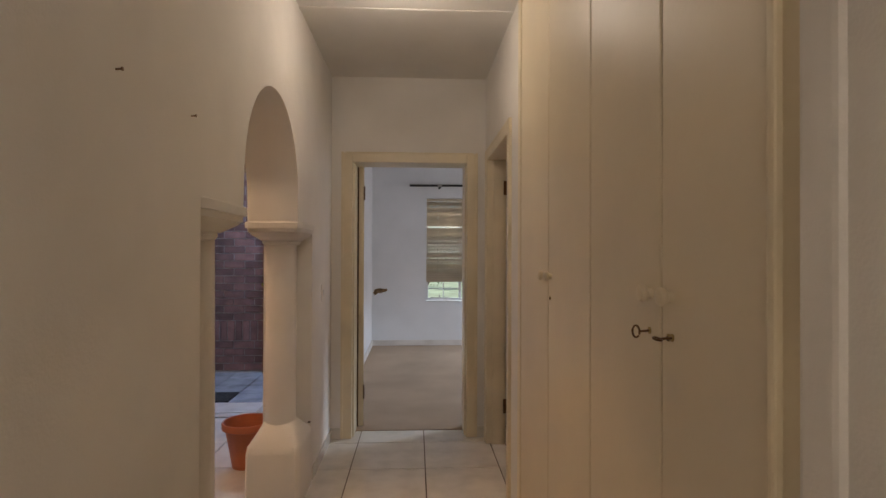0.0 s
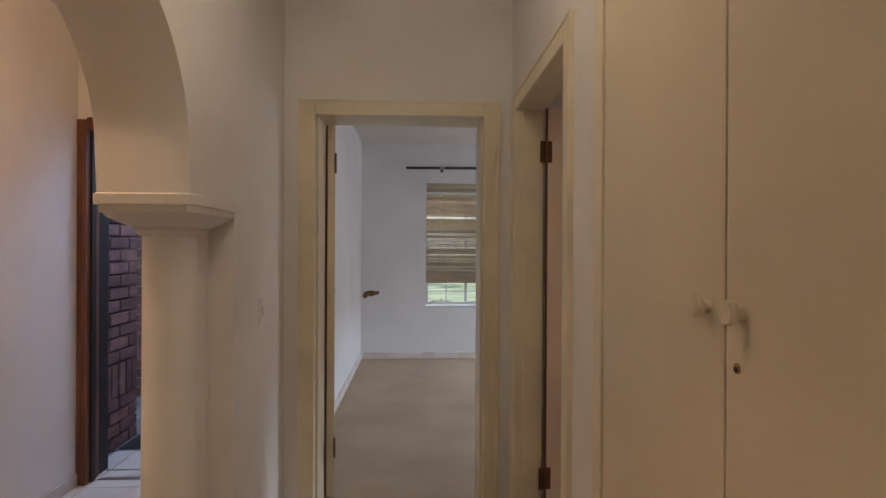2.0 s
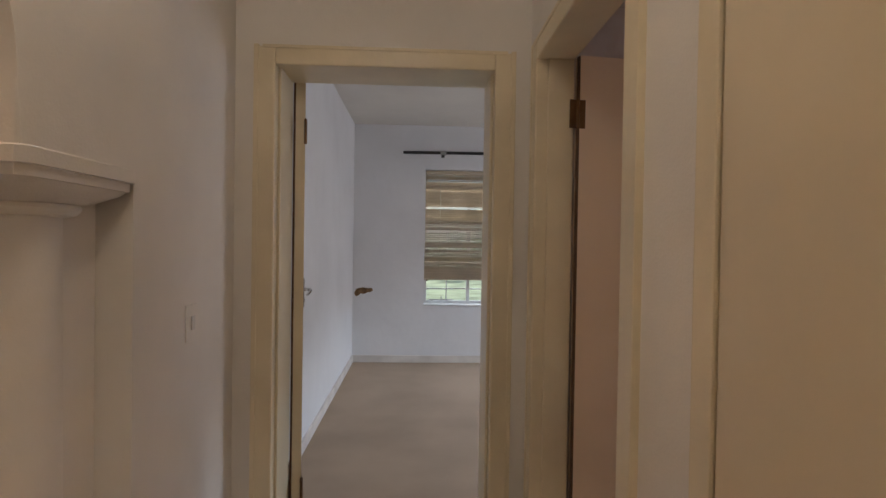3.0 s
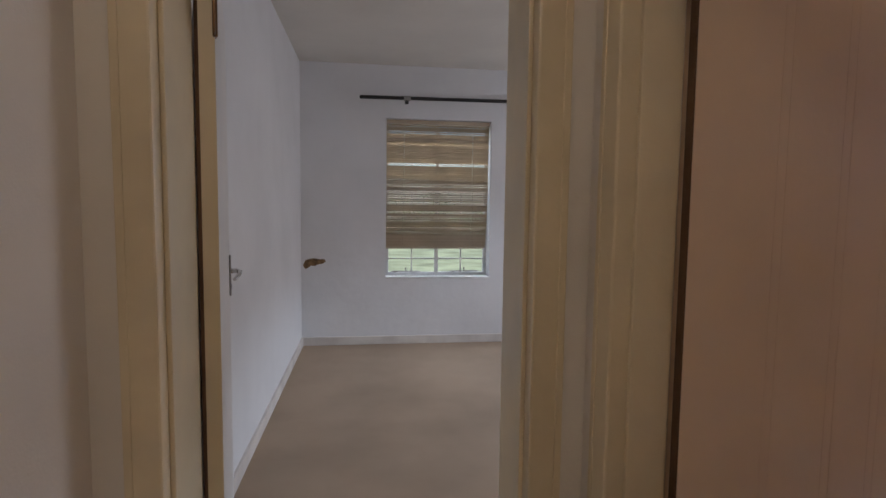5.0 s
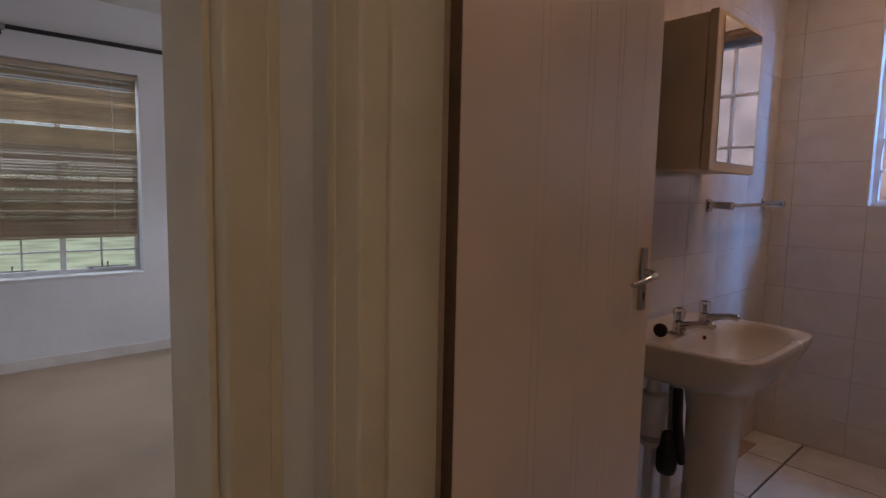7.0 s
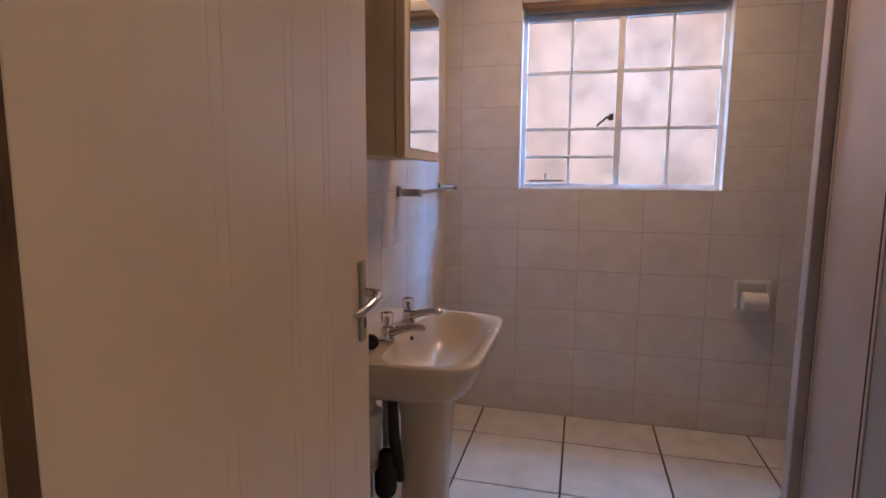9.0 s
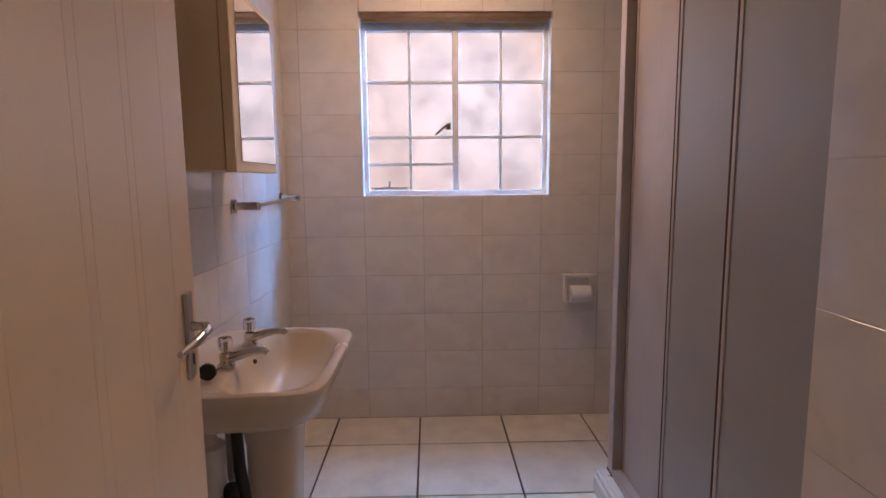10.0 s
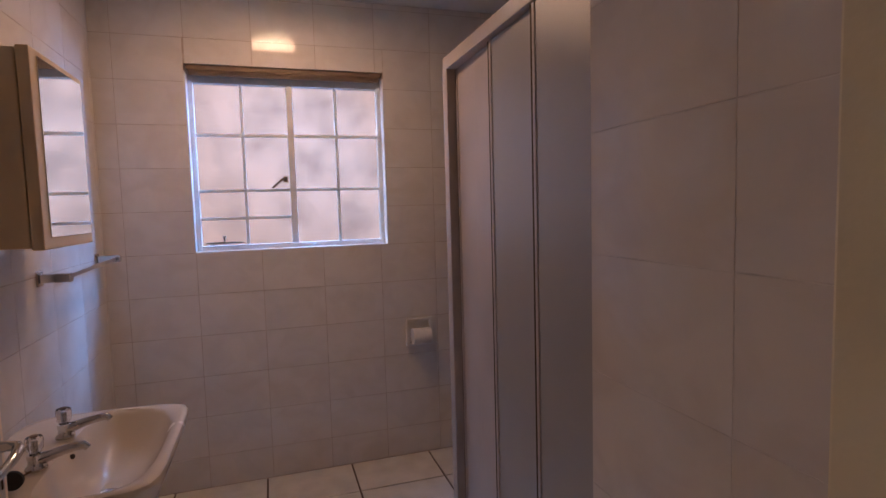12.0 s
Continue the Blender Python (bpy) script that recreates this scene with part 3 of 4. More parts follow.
thing("dead_leaf", bx(XL - 0.02, 4.90, 0.345, XL - 0.004, 4.93, 0.351, bevel=0.002), SOIL, "small dry leaf lying on the column plinth", "leaf")


def ceiling_lamp(place, label, material, r=0.14):
    lm = empty("ceiling_lamp", label, "ceiling lamp", place)
    part("base", lathe(bmesh.new(), (0, 0, 0), [(r * 0.7, 0.0), (r * 0.7, -0.02), (r * 0.6, -0.025)], 32), WHITE_PVC, lm, smooth=True)
    part("shade", lathe(bmesh.new(), (0, 0, 0), [(r * 0.62, -0.025), (r * 0.62, -0.035), (r * 0.5, -0.05), (r * 0.2, -0.06), (0.002, -0.062)], 32), material, lm, smooth=True)


ceiling_lamp((0.74, 4.15, H), "lit round corridor ceiling lamp", LAMP_WARM)
ceiling_lamp((0.75, 0.3, H), "lit round corridor ceiling lamp", LAMP_WARM)
ceiling_lamp((-0.56, 4.3, H), "lit round hall ceiling lamp", LAMP_WARM)
ceiling_lamp((3.535, 5.0, H), "lit round bathroom ceiling lamp", LAMP_WARM, 0.17)

# ---- porch ----
PX, PY = -1.17, 7.87
structure("ground", bx(-60, -50, -0.5, 70, 90, -0.13), GRASS, "sunlit patchy lawn round the house", "lawn")
structure("pavement", bx(-4.5, 6.33, -0.14, 0.6, 8.2, -0.014), MORTAR, "mortar bed under the porch pavers", "pavement")
structure("wall_porch", bx(-4.5, PY + 0.11, -0.1, BX0 - 0.14, PY + 0.3, 2.9), MORTAR, "mortar-jointed brick wall of the porch", "wall")
structure("wall_pier", bx(PX - 0.9, 6.34, -0.1, PX - 0.10, 6.93, 2.9), MORTAR, "mortar-jointed brick pier beside the front door", "wall")
# unseen slab, stretched wide to block sun from the porch wall and pavers
structure("porch_sun_blocker", bx(-4.6, 6.335, 2.72, 0.0, 7.97, 2.9), CEILING, "unseen white slab added to keep sun off the porch", "roof")
thing("doormat", bx(-1.15, 6.65, -0.012, -0.90, 6.98, 0.004, bevel=0.003), MAT_DARK, "dark rubber doormat lying on the pavers", "doormat")
wlamp = empty("wall_lamp", "white glass lantern lit on the brick porch wall", "wall lamp", (-1.60, PY - 0.032, 2.22))
part("bracket", bx(-0.03, -0.02, 0.09, 0.03, 0.12, 0.15, bevel=0.004), BLACK, wlamp)
part("lamp_glass", lathe(bmesh.new(), (0, -0.05, 0), [(0.03, -0.12), (0.055, -0.11), (0.06, 0.05), (0.045, 0.09), (0.02, 0.1)], 20), LAMP_COOL, wlamp, smooth=True)
nd = empty("porch_door", "dark reddish wooden door with a brass knob in the brick porch wall", "door", (-0.93, PY, 0))
part("door_post", bx(0.0, -0.0, -0.01, 0.07, 0.1, 2.05, bevel=0.004), WOOD, nd)
part("door_panel", bx(0.07, 0.05, 0.0, 0.80, 0.09, 2.0, bevel=0.004), WOOD, nd)
part("knob", lathe(bmesh.new(), (0.03, -0.0, 0.985), [(0.018, 0.0), (0.012, -0.02), (0.012, -0.035), (0.028, -0.045), (0.032, -0.06), (0.026, -0.075), (0.006, -0.08)], 20, axis="y"), BRIGHT_BRASS, nd, "polished brass knob", smooth=True)

# ---- bedroom things ----
rod = empty("curtain_rod", "black curtain rod on two brackets over the window", "curtain rod", (0, 0, 0))
RZ, RY = 2.318, BY1 - 0.07
part("bar", tube(bmesh.new(), [(0.70, RY, RZ), (2.62, RY, RZ + 0.012)], 0.016, 14), BLACK, rod, smooth=True)
for x in (1.135, 2.19):
    br = part("bracket", boxes([(x - 0.012, RY - 0.012, RZ - 0.025, x + 0.012, RY + 0.012, RZ - 0.012), (x - 0.008, RY, RZ - 0.024, x + 0.008, BY1, RZ - 0.014), (x - 0.018, BY1 - 0.006, RZ - 0.04, x + 0.018, BY1, RZ + 0.015)], 0.003), BLACK, rod)
    part("ring", lathe(bmesh.new(), (x, RY, RZ), [(0.017, -0.03), (0.024, -0.028), (0.024, 0.03), (0.017, 0.032)], 16, axis="x"), STEEL, br, smooth=True)
bm = bmesh.new()
random.seed(5)
hole = [(0.176, 0.765), (0.20, 0.73), (0.225, 0.742), (0.25, 0.765), (0.285, 0.758), (0.32, 0.775), (0.36, 0.782), (0.385, 0.80), (0.375, 0.825), (0.33, 0.822), (0.28, 0.832), (0.235, 0.826), (0.20, 0.815)]
prism(bm, hole, BY1 - 0.003, BY1 + 0.004, axis="y")
thing("plaster_patch", bm, RAW_PLASTER, "ragged brown patch of chipped plaster on the bedroom wall", "wall damage")


def steel_window(name, label, place, rz, w, h, cols, rows_l, rows_r, glass_mat, depth=0.045, bar=0.012, frame_w=0.03, mid=0.034):
    """A steel casement in its own x (across) and z; rows are heights of the bars as shares, for each half."""
    win = empty(name, label, "window", kind="structure")
    win.matrix_world = Matrix.Translation(place) @ Matrix.Rotation(rz, 4, "Z")
    part("window_frame", boxes([(0, 0, 0, frame_w, depth, h), (w - frame_w, 0, 0, w, depth, h), (frame_w, 0, 0, w - frame_w, depth, frame_w), (frame_w, 0, h - frame_w, w - frame_w, depth, h), (w / 2 - mid / 2, 0, frame_w, w / 2 + mid / 2, depth, h - frame_w)], 0.003), WINDOW_PAINT, win)
    half = ((frame_w, w / 2 - mid / 2, rows_l), (w / 2 + mid / 2, w - frame_w, rows_r))
    for x0, x1, rows in half:
        xm = (x0 + x1) / 2
        part("glazing_bar", bx(xm - bar / 2, 0.008, frame_w, xm + bar / 2, 0.032, h - frame_w, bevel=0.002), WINDOW_PAINT, win)
        zs = [frame_w] + [h * r for r in rows] + [h - frame_w]
        for z in zs[1:-1]:
            part("glazing_bar", bx(x0, 0.006, z - bar / 2, x1, 0.034, z + bar / 2, bevel=0.002), WINDOW_PAINT, win)
        for za, zb in zip(zs, zs[1:]):
            for xa, xb in ((x0, xm), (xm, x1)):
                pane = part("pane", bx(xa, 0.018, za, xb, 0.022, zb), glass_mat, win)
                pane.visible_shadow = False
    return win


def stay(parent, x0, x1, y, z):
    """A casement stay: bar, peg and knob."""
    st = part("window_stay", boxes([(x0, y - 0.012, z, x1, y - 0.004, z + 0.010), (x0 + 0.02, y - 0.016, z - 0.008, x0 + 0.045, y, z + 0.002)], 0.002), STEEL, parent, "dull metal casement stay")
    part("peg", lathe(bmesh.new(), ((x0 + x1) / 2, y - 0.012, z + 0.008), [(0.006, 0), (0.005, 0.02), (0.009, 0.026), (0.006, 0.036)], 12), STEEL, st, smooth=True)


w1 = steel_window("window_1", "white painted steel cottage-pane window", (BW0, BY1 + 0.14, BWZ0 + 0.02), 0, BW1 - BW0, BWZ1 - BWZ0 - 0.02, 2, [0.11, 0.30, 0.5, 0.7, 0.88], [0.11, 0.30, 0.5, 0.7, 0.88], CLEAR_GLASS)
stay(w1, 0.06, 0.34, 0.0, 0.036)
stay(w1, 0.64, 0.92, 0.0, 0.036)
part("window_sill", bx(0, -0.145, -0.018, BW1 - BW0, 0.0, 0.0, bevel=0.004), WINDOW_PAINT, w1)

# venetian blind, half drawn up, with some slats open
bd = empty("venetian_blind", "beige venetian blind hanging askew with a few open slats", "blind", (BW0, BY1 + 0.055, 0))
BWD = BW1 - BW0
part("headrail", bx(0.008, -0.022, 2.105, BWD - 0.008, 0.022, 2.14, bevel=0.003), BLIND, bd)
z, k = 2.092, 0
slat_meshes = {}
OPEN = {0: 20, 3: 30, 6: 16, 17: 50, 24: 24, 26: 27, 27: 20, 29: 27, 30: 23, 31: 30, 32: 26, 33: 30, 34: 40, 35: 22, 38: 56, 40: 26, 41: 18, 42: 26, 45: 16, 46: 20, 47: 26}
random.seed(3)
while z > 0.95:
    gap = 0.0215 if z > 1.07 else 0.0115
    tilt = 74 - OPEN.get(k, random.uniform(0, 5))
    me = slat_meshes.get(0)
    if me is None:
        b = bmesh.new()
        rows = []
        for x in (0.0, 0.168, 0.173, BWD - 0.164, BWD - 0.156, BWD):
            rows.append([b.verts.new((x, (j - 2) * 0.0062, 0.0016 * (1 - ((j - 2) / 2) ** 2))) for j in range(5)])
        for c, (r0, r1) in enumerate(zip(rows, rows[1:])):
            for j in range(4):
                if not (c in (1, 3) and j == 1):
                    b.faces.new((r0[j], r0[j + 1], r1[j + 1], r1[j]))
        bmesh.ops.solidify(b, geom=b.faces[:], thickness=0.0006)
        me = finish("slat", b, BLIND)
        slat_meshes[0] = me
    sl = new("slat", me)
    sl.parent = bd
    low = max(0.0, (1.45 - z) / 0.5) ** 1.5
    skew = 0.004 * math.sin(k * 1.7) + 0.003
    sl.matrix_basis = Matrix.Translation((0.006 - 0.012 * low, -0.012 * low, z)) @ Matrix.Rotation(skew * (0.2 + 0.5 * low), 4, "Y") @ Matrix.Rotation(radians(tilt), 4, "X") @ Matrix.Diagonal(((BWD - 0.018) / BWD - 0.012 * low, 1.0, 1.0, 1))
    z -= gap * (1.15 if k in (17, 38) else 1.0)
    k += 1
part("bottom_rail", bx(-0.016, -0.036, 0.922, BWD - 0.05, -0.004, 0.939, bevel=0.003), BLIND, bd)
for x in (0.17, BWD - 0.16):
    for dy in (-0.017, 0.017):
        part("ladder_cord", tube(bmesh.new(), [(x, dy, 2.11), (x - 0.004, dy - 0.004, 1.5), (x - 0.01, dy - 0.015, 0.955)], 0.0009, 6), CORD, bd)

# ---- bathroom things ----
w2 = steel_window("window_2", "white painted steel bathroom window with frosted panes", (WX + 0.07, WY1, WZ0), -math.pi / 2, WY1 - WY0, WZ1 - WZ0 - 0.05, 2, [0.19, 0.352, 0.675], [0.352, 0.675], FROST, bar=0.016)
part("reveal", boxes([(-0.001, -0.07, 0.0, 0.006, 0.0, 0.94), (1.029, -0.07, 0.0, 1.036, 0.0, 0.94), (0.006, -0.07, -0.004, 1.029, 0.0, 0.004)]), WINDOW_PAINT, w2)
part("head_filler", bx(0, 0.004, WZ1 - WZ0 - 0.05, WY1 - WY0, 0.06, WZ1 - WZ0), WINDOW_PAINT, w2)
stay(w2, 0.05, 0.24, -0.002, 0.04)
lt = part("window_latch", boxes([(0.465, -0.02, 0.365, 0.49, 0.0, 0.40)], 0.003), BRONZE, w2, "dark casement latch handle")
part("latch_lever", tube(bmesh.new(), [(0.478, -0.018, 0.385), (0.455, -0.03, 0.38), (0.405, -0.035, 0.335)], [0.008, 0.007, 0.006], 10), BRONZE, lt, smooth=True)
rb = empty("rolled_blind", "rolled-up brown slatted blind at the head of the window", "blind", (WX + 0.02, WY0 + 0.01, WZ1))
part("head_rail", bx(-0.008, 0.0, -0.022, 0.03, WY1 - WY0 - 0.02, 0.0, bevel=0.003), BLIND_RAIL, rb)
for k in range(4):
    part("slat", bx(-0.014 + 0.003 * k, 0.012 + 0.004 * (k % 2), -0.0285 - 0.007 * k, 0.028 - 0.002 * k, WY1 - WY0 - 0.03, -0.0235 - 0.007 * k, bevel=0.0015), BLIND_RAIL, rb)

# basin: a wide shallow bowl on a pedestal
BCX, BYB = 2.865, LY - 0.004
basin = empty("pedestal_basin", "ivory ceramic basin on a pedestal against the tiled wall", "basin", (BCX, BYB, 0))


def basin_ring(bm, z, hw, d0, d1, power, seg=56):
    """A ring round the basin: half width hw, from depth d0 (at the wall) to d1."""
    cy, hy = -(d0 + d1) / 2, (d1 - d0) / 2
    ring = []
    for k in range(seg):
        a = 2 * math.pi * k / seg
        c, s = math.cos(a), math.sin(a)
        p = power + (1.5 if s > 0 else (2.5 if power > 4.5 else 0))
        f = (abs(c) ** p + abs(s) ** p) ** (-1 / p)
        narrow = 1.0 - 0.05 * max(0.0, -s * f)
        ring.append(bm.verts.new((hw * c * f * narrow, cy + hy * s * f, z)))
    return ring


bm = bmesh.new()
skin(bm, [basin_ring(bm, *r) for r in ((0.640, 0.12, 0.14, 0.40, 2.6), (0.662, 0.20, 0.06, 0.425, 3.2), (0.692, 0.268, 0.02, 0.448, 4.0), (0.722, 0.305, 0.006, 0.466, 4.8), (0.76, 0.322, 0.0, 0.482, 5.2), (0.79, 0.331, 0.0, 0.494, 5.4), (0.808, 0.334, 0.0, 0.499, 5.6), (0.817, 0.331, 0.002, 0.496, 5.6), (0.821, 0.324, 0.006, 0.488, 5.2), (0.820, 0.312, 0.02, 0.478, 4.6),
      (0.814, 0.300, 0.195, 0.466, 3.4), (0.803, 0.291, 0.205, 0.457, 3.2), (0.775, 0.272, 0.213, 0.444, 3.0), (0.735, 0.235, 0.225, 0.42, 2.7), (0.695, 0.17, 0.245, 0.385, 2.4), (0.675, 0.08, 0.275, 0.335, 2.2), (0.671, 0.02, 0.295, 0.315, 2.0))])
part("bowl", bm, CERAMIC, basin, smooth=True)
bm = bmesh.new()
skin(bm, [basin_ring(bm, *r) for r in ((0.0, 0.105, 0.185, 0.365, 3), (0.05, 0.095, 0.195, 0.352, 3), (0.3, 0.085, 0.20, 0.348, 3), (0.55, 0.095, 0.20, 0.362, 3), (0.675, 0.115, 0.185, 0.378, 3))])
part("pedestal", bm, CERAMIC, basin, smooth=True)
part("overflow", lathe(bmesh.new(), (0.03, -0.214, 0.79), [(0.006, 0.012), (0.008, 0.0), (0.004, -0.004)], 14, axis="y"), GAP, basin)
part("drain", lathe(bmesh.new(), (0, -0.305, 0.675), [(0.028, 0.0), (0.028, 0.003), (0.02, 0.004), (0.002, 0.001)], 24), CHROME, basin, smooth=True)
for x in (-0.093, 0.123):
    ty = -0.168
    tp = part("tap", lathe(bmesh.new(), (x, ty, 0.818), [(0.026, 0.0), (0.026, 0.005), (0.019, 0.012), (0.0175, 0.022), (0.019, 0.03), (0.019, 0.042), (0.012, 0.046)], 24), CHROME, basin, "chrome pillar tap with clear head", smooth=True)
    part("spout", tube(bmesh.new(), [(x, ty + 0.01, 0.842), (x + 0.001, ty - 0.02, 0.847), (x + 0.002, ty - 0.055, 0.857), (x + 0.003, ty - 0.09, 0.864), (x + 0.003, ty - 0.113, 0.865), (x + 0.003, ty - 0.122, 0.856)], [0.017, 0.016, 0.013, 0.0115, 0.0115, 0.010], 14), CHROME, tp, smooth=True)
    part("tap_head", lathe(bmesh.new(), (x, ty, 0.866), [(0.010, -0.004), (0.014, 0.0), (0.019, 0.006), (0.021, 0.03), (0.019, 0.04), (0.004, 0.0405)], 10), ACRYLIC, tp, "clear faceted acrylic head", smooth=True)
    part("tap_stem", tube(bmesh.new(), [(x, ty, 0.862), (x, ty, 0.895)], 0.006, 10), CHROME, tp, smooth=True)
    part("tap_button", lathe(bmesh.new(), (x, ty, 0.9068), [(0.010, 0.0), (0.010, 0.003), (0.001, 0.0035)], 14), BRONZE, tp, smooth=True)
pl = thing("basin_plug", lathe(bmesh.new(), (BCX - 0.213, BYB - 0.160, 0.8435), [(0.018, -0.004), (0.0235, 0.0), (0.0235, 0.010), (0.019, 0.018), (0.004, 0.019)], 24, axis="x"), RUBBER, "black rubber plug lying on the basin ledge", "plug", smooth=True)
part("chain", tube(bmesh.new(), [(BCX - 0.195, BYB - 0.160, 0.8435), (BCX - 0.175, BYB - 0.156, 0.838), (BCX - 0.145, BYB - 0.158, 0.827), (BCX - 0.118, BYB - 0.164, 0.824)], 0.0028, 6), BRONZE, pl)
pp = empty("waste_pipe", "white plastic trap with a black drain coupling under the basin", "pipe", (BCX - 0.16, BYB - 0.035, 0))
part("trap", lathe(bmesh.new(), (0.02, -0.085, 0.0), [(0.02, 0.40), (0.04, 0.405), (0.044, 0.42), (0.044, 0.56), (0.047, 0.565), (0.047, 0.595), (0.03, 0.605), (0.022, 0.66)], 24), WHITE_PVC, pp, "white plastic bottle trap", smooth=True)
part("clamp", lathe(bmesh.new(), (0.02, -0.085, 0.0), [(0.0455, 0.425), (0.048, 0.428), (0.048, 0.442), (0.0455, 0.445)], 24), STEEL, pp, smooth=True)
part("bend", tube(bmesh.new(), [(0.075, -0.125, 0.66), (0.075, -0.125, 0.46), (0.07, -0.12, 0.42), (0.04, -0.10, 0.40)], 0.012, 14), STEEL, pp, smooth=True)
part("black_hose", tube(bmesh.new(), [(0.03, -0.165, 0.63), (0.03, -0.168, 0.52), (0.035, -0.178, 0.42), (0.045, -0.185, 0.36)], [0.017, 0.018, 0.018, 0.012], 14), RUBBER, pp, "black rubber hose", smooth=True)
part("coupling", lathe(bmesh.new(), (0.015, -0.145, 0.0), [(0.018, 0.315), (0.030, 0.325), (0.036, 0.345), (0.036, 0.40), (0.026, 0.425), (0.02, 0.47)], 18), RUBBER, pp, "black rubber coupling", smooth=True)
part("floor_pipe", tube(bmesh.new(), [(0.017, -0.147, 0.33), (0.017, -0.147, 0.0)], 0.019, 16), WHITE_PVC, pp, smooth=True)
part("inner_pipe", tube(bmesh.new(), [(0.02, -0.08, 0.41), (0.02, -0.075, 0.0)], 0.02, 16), WHITE_PVC, pp, smooth=True)

# mirror cabinet over the basin
mc = empty("mirror_cabinet", "cream wooden wall cabinet with a mirror door", "cabinet", (2.872, LY - 0.002, 1.40))
MCW, MCD, MCH = 0.425, 0.165, 0.545
part("body", bx(0, -MCD, 0, MCW, 0, MCH, bevel=0.004), CABINET, mc)
md = part("cabinet_door", bx(-0.002, -MCD - 0.034, -0.006, MCW + 0.002, -MCD - 0.003, MCH + 0.006, bevel=0.004), CABINET, mc)
part("mirror", bx(0.045, -MCD - 0.0375, 0.028, MCW - 0.018, -MCD - 0.0345, MCH - 0.012, bevel=0.001), MIRROR, md, "silvered mirror")

tr = empty("towel_rail", "chrome towel rail with square end blocks on the tiles", "towel rail", (3.355, LY - 0.0015, 1.268))
part("rail", tube(bmesh.new(), [(0.01, -0.088, 0), (0.70, -0.088, 0.012)], 0.0085, 14), CHROME, tr, smooth=True)
for x, dz in ((0.0, 0.0), (0.68, 0.011)):
    part("end_block", boxes([(x, -0.106, dz - 0.016, x + 0.032, -0.008, dz + 0.016), (x - 0.009, -0.010, dz - 0.028, x + 0.041, 0.0, dz + 0.028)], 0.005), CHROME, tr)

tph = empty("toilet_roll_holder", "white ceramic recessed toilet roll holder on the tiles", "roll holder", (WX, 4.185, 0.665))
part("surround", boxes([(-0.028, 0.0, 0.0, 0.0, 0.165, 0.018), (-0.028, 0.0, 0.148, 0.0, 0.165, 0.166), (-0.028, 0.0, 0.018, 0.0, 0.02, 0.148), (-0.028, 0.145, 0.018, 0.0, 0.165, 0.148), (-0.004, 0.02, 0.018, 0.0, 0.145, 0.148)], 0.004), WHITE_CERAMIC, tph)
part("roll", lathe(bmesh.new(), (-0.045, 0.022, 0.062), [(0.02, 0.0), (0.045, 0.0), (0.045, 0.11), (0.02, 0.11)], 24, axis="y"), PAPER, tph, "white toilet paper", smooth=True)

# shower enclosure
RT = 2.125
tray = thing("shower_tray", boxes([(1.985, 2.2, 0.0, SX + 0.045, SY + 0.085, 0.075), (1.985, SY - 0.035, 0.075, SX + 0.045, SY + 0.075, 0.10)], 0.008), WHITE_CERAMIC, "white shower tray with a raised kerb", "shower tray")
part("rib", boxes([(SX - 0.02, SY + 0.03, 0.098, SX + 0.035, SY + 0.066, 0.108), (1.985, SY + 0.045, 0.098, SX - 0.02, SY + 0.058, 0.106)], 0.003), WHITE_CERAMIC, tray)
sh = empty("shower_enclosure", "white framed shower enclosure with obscure sliding panels", "shower", (0, 0, 0))
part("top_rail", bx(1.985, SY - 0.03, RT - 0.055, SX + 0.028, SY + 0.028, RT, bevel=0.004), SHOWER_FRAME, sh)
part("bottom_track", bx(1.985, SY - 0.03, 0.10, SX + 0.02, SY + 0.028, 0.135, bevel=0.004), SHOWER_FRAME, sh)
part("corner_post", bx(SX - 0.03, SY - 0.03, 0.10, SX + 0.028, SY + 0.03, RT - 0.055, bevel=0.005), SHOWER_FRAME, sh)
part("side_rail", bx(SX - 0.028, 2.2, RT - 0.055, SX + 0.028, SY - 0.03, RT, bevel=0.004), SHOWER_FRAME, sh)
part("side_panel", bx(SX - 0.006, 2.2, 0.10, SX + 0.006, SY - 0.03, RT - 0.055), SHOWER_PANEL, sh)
part("rust_stain", boxes([(SX - 0.034, SY - 0.02, 0.101, SX + 0.031, SY + 0.033, 0.118)], 0.004), RUST, sh, "brown rust and mould at the foot of the post")
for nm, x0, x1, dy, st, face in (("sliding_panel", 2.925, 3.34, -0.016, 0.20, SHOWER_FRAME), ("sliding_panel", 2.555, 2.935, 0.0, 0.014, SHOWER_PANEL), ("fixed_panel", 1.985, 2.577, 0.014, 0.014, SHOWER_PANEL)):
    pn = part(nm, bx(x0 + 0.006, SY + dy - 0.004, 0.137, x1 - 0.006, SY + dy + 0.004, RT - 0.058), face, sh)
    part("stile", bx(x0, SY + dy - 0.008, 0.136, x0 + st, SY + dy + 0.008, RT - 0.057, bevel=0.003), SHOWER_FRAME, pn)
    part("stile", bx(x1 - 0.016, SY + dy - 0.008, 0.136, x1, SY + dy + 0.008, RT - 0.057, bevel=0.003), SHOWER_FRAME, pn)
    # dark strip that paints the shadow line where two panels overlap
    part("panel_gap_shade", bx(x1, SY + dy - 0.002, 0.137, x1 + 0.012, SY + dy + 0.007, RT - 0.058, bevel=0.001), GAP, pn, "dark strip painted as the shade between two panels")

# outside the bathroom window
structure("wall_garden", bx(6.0, -4, -0.3, 6.2, 14, 3.4), SALMON, "salmon plastered garden wall in sunlight", "wall")
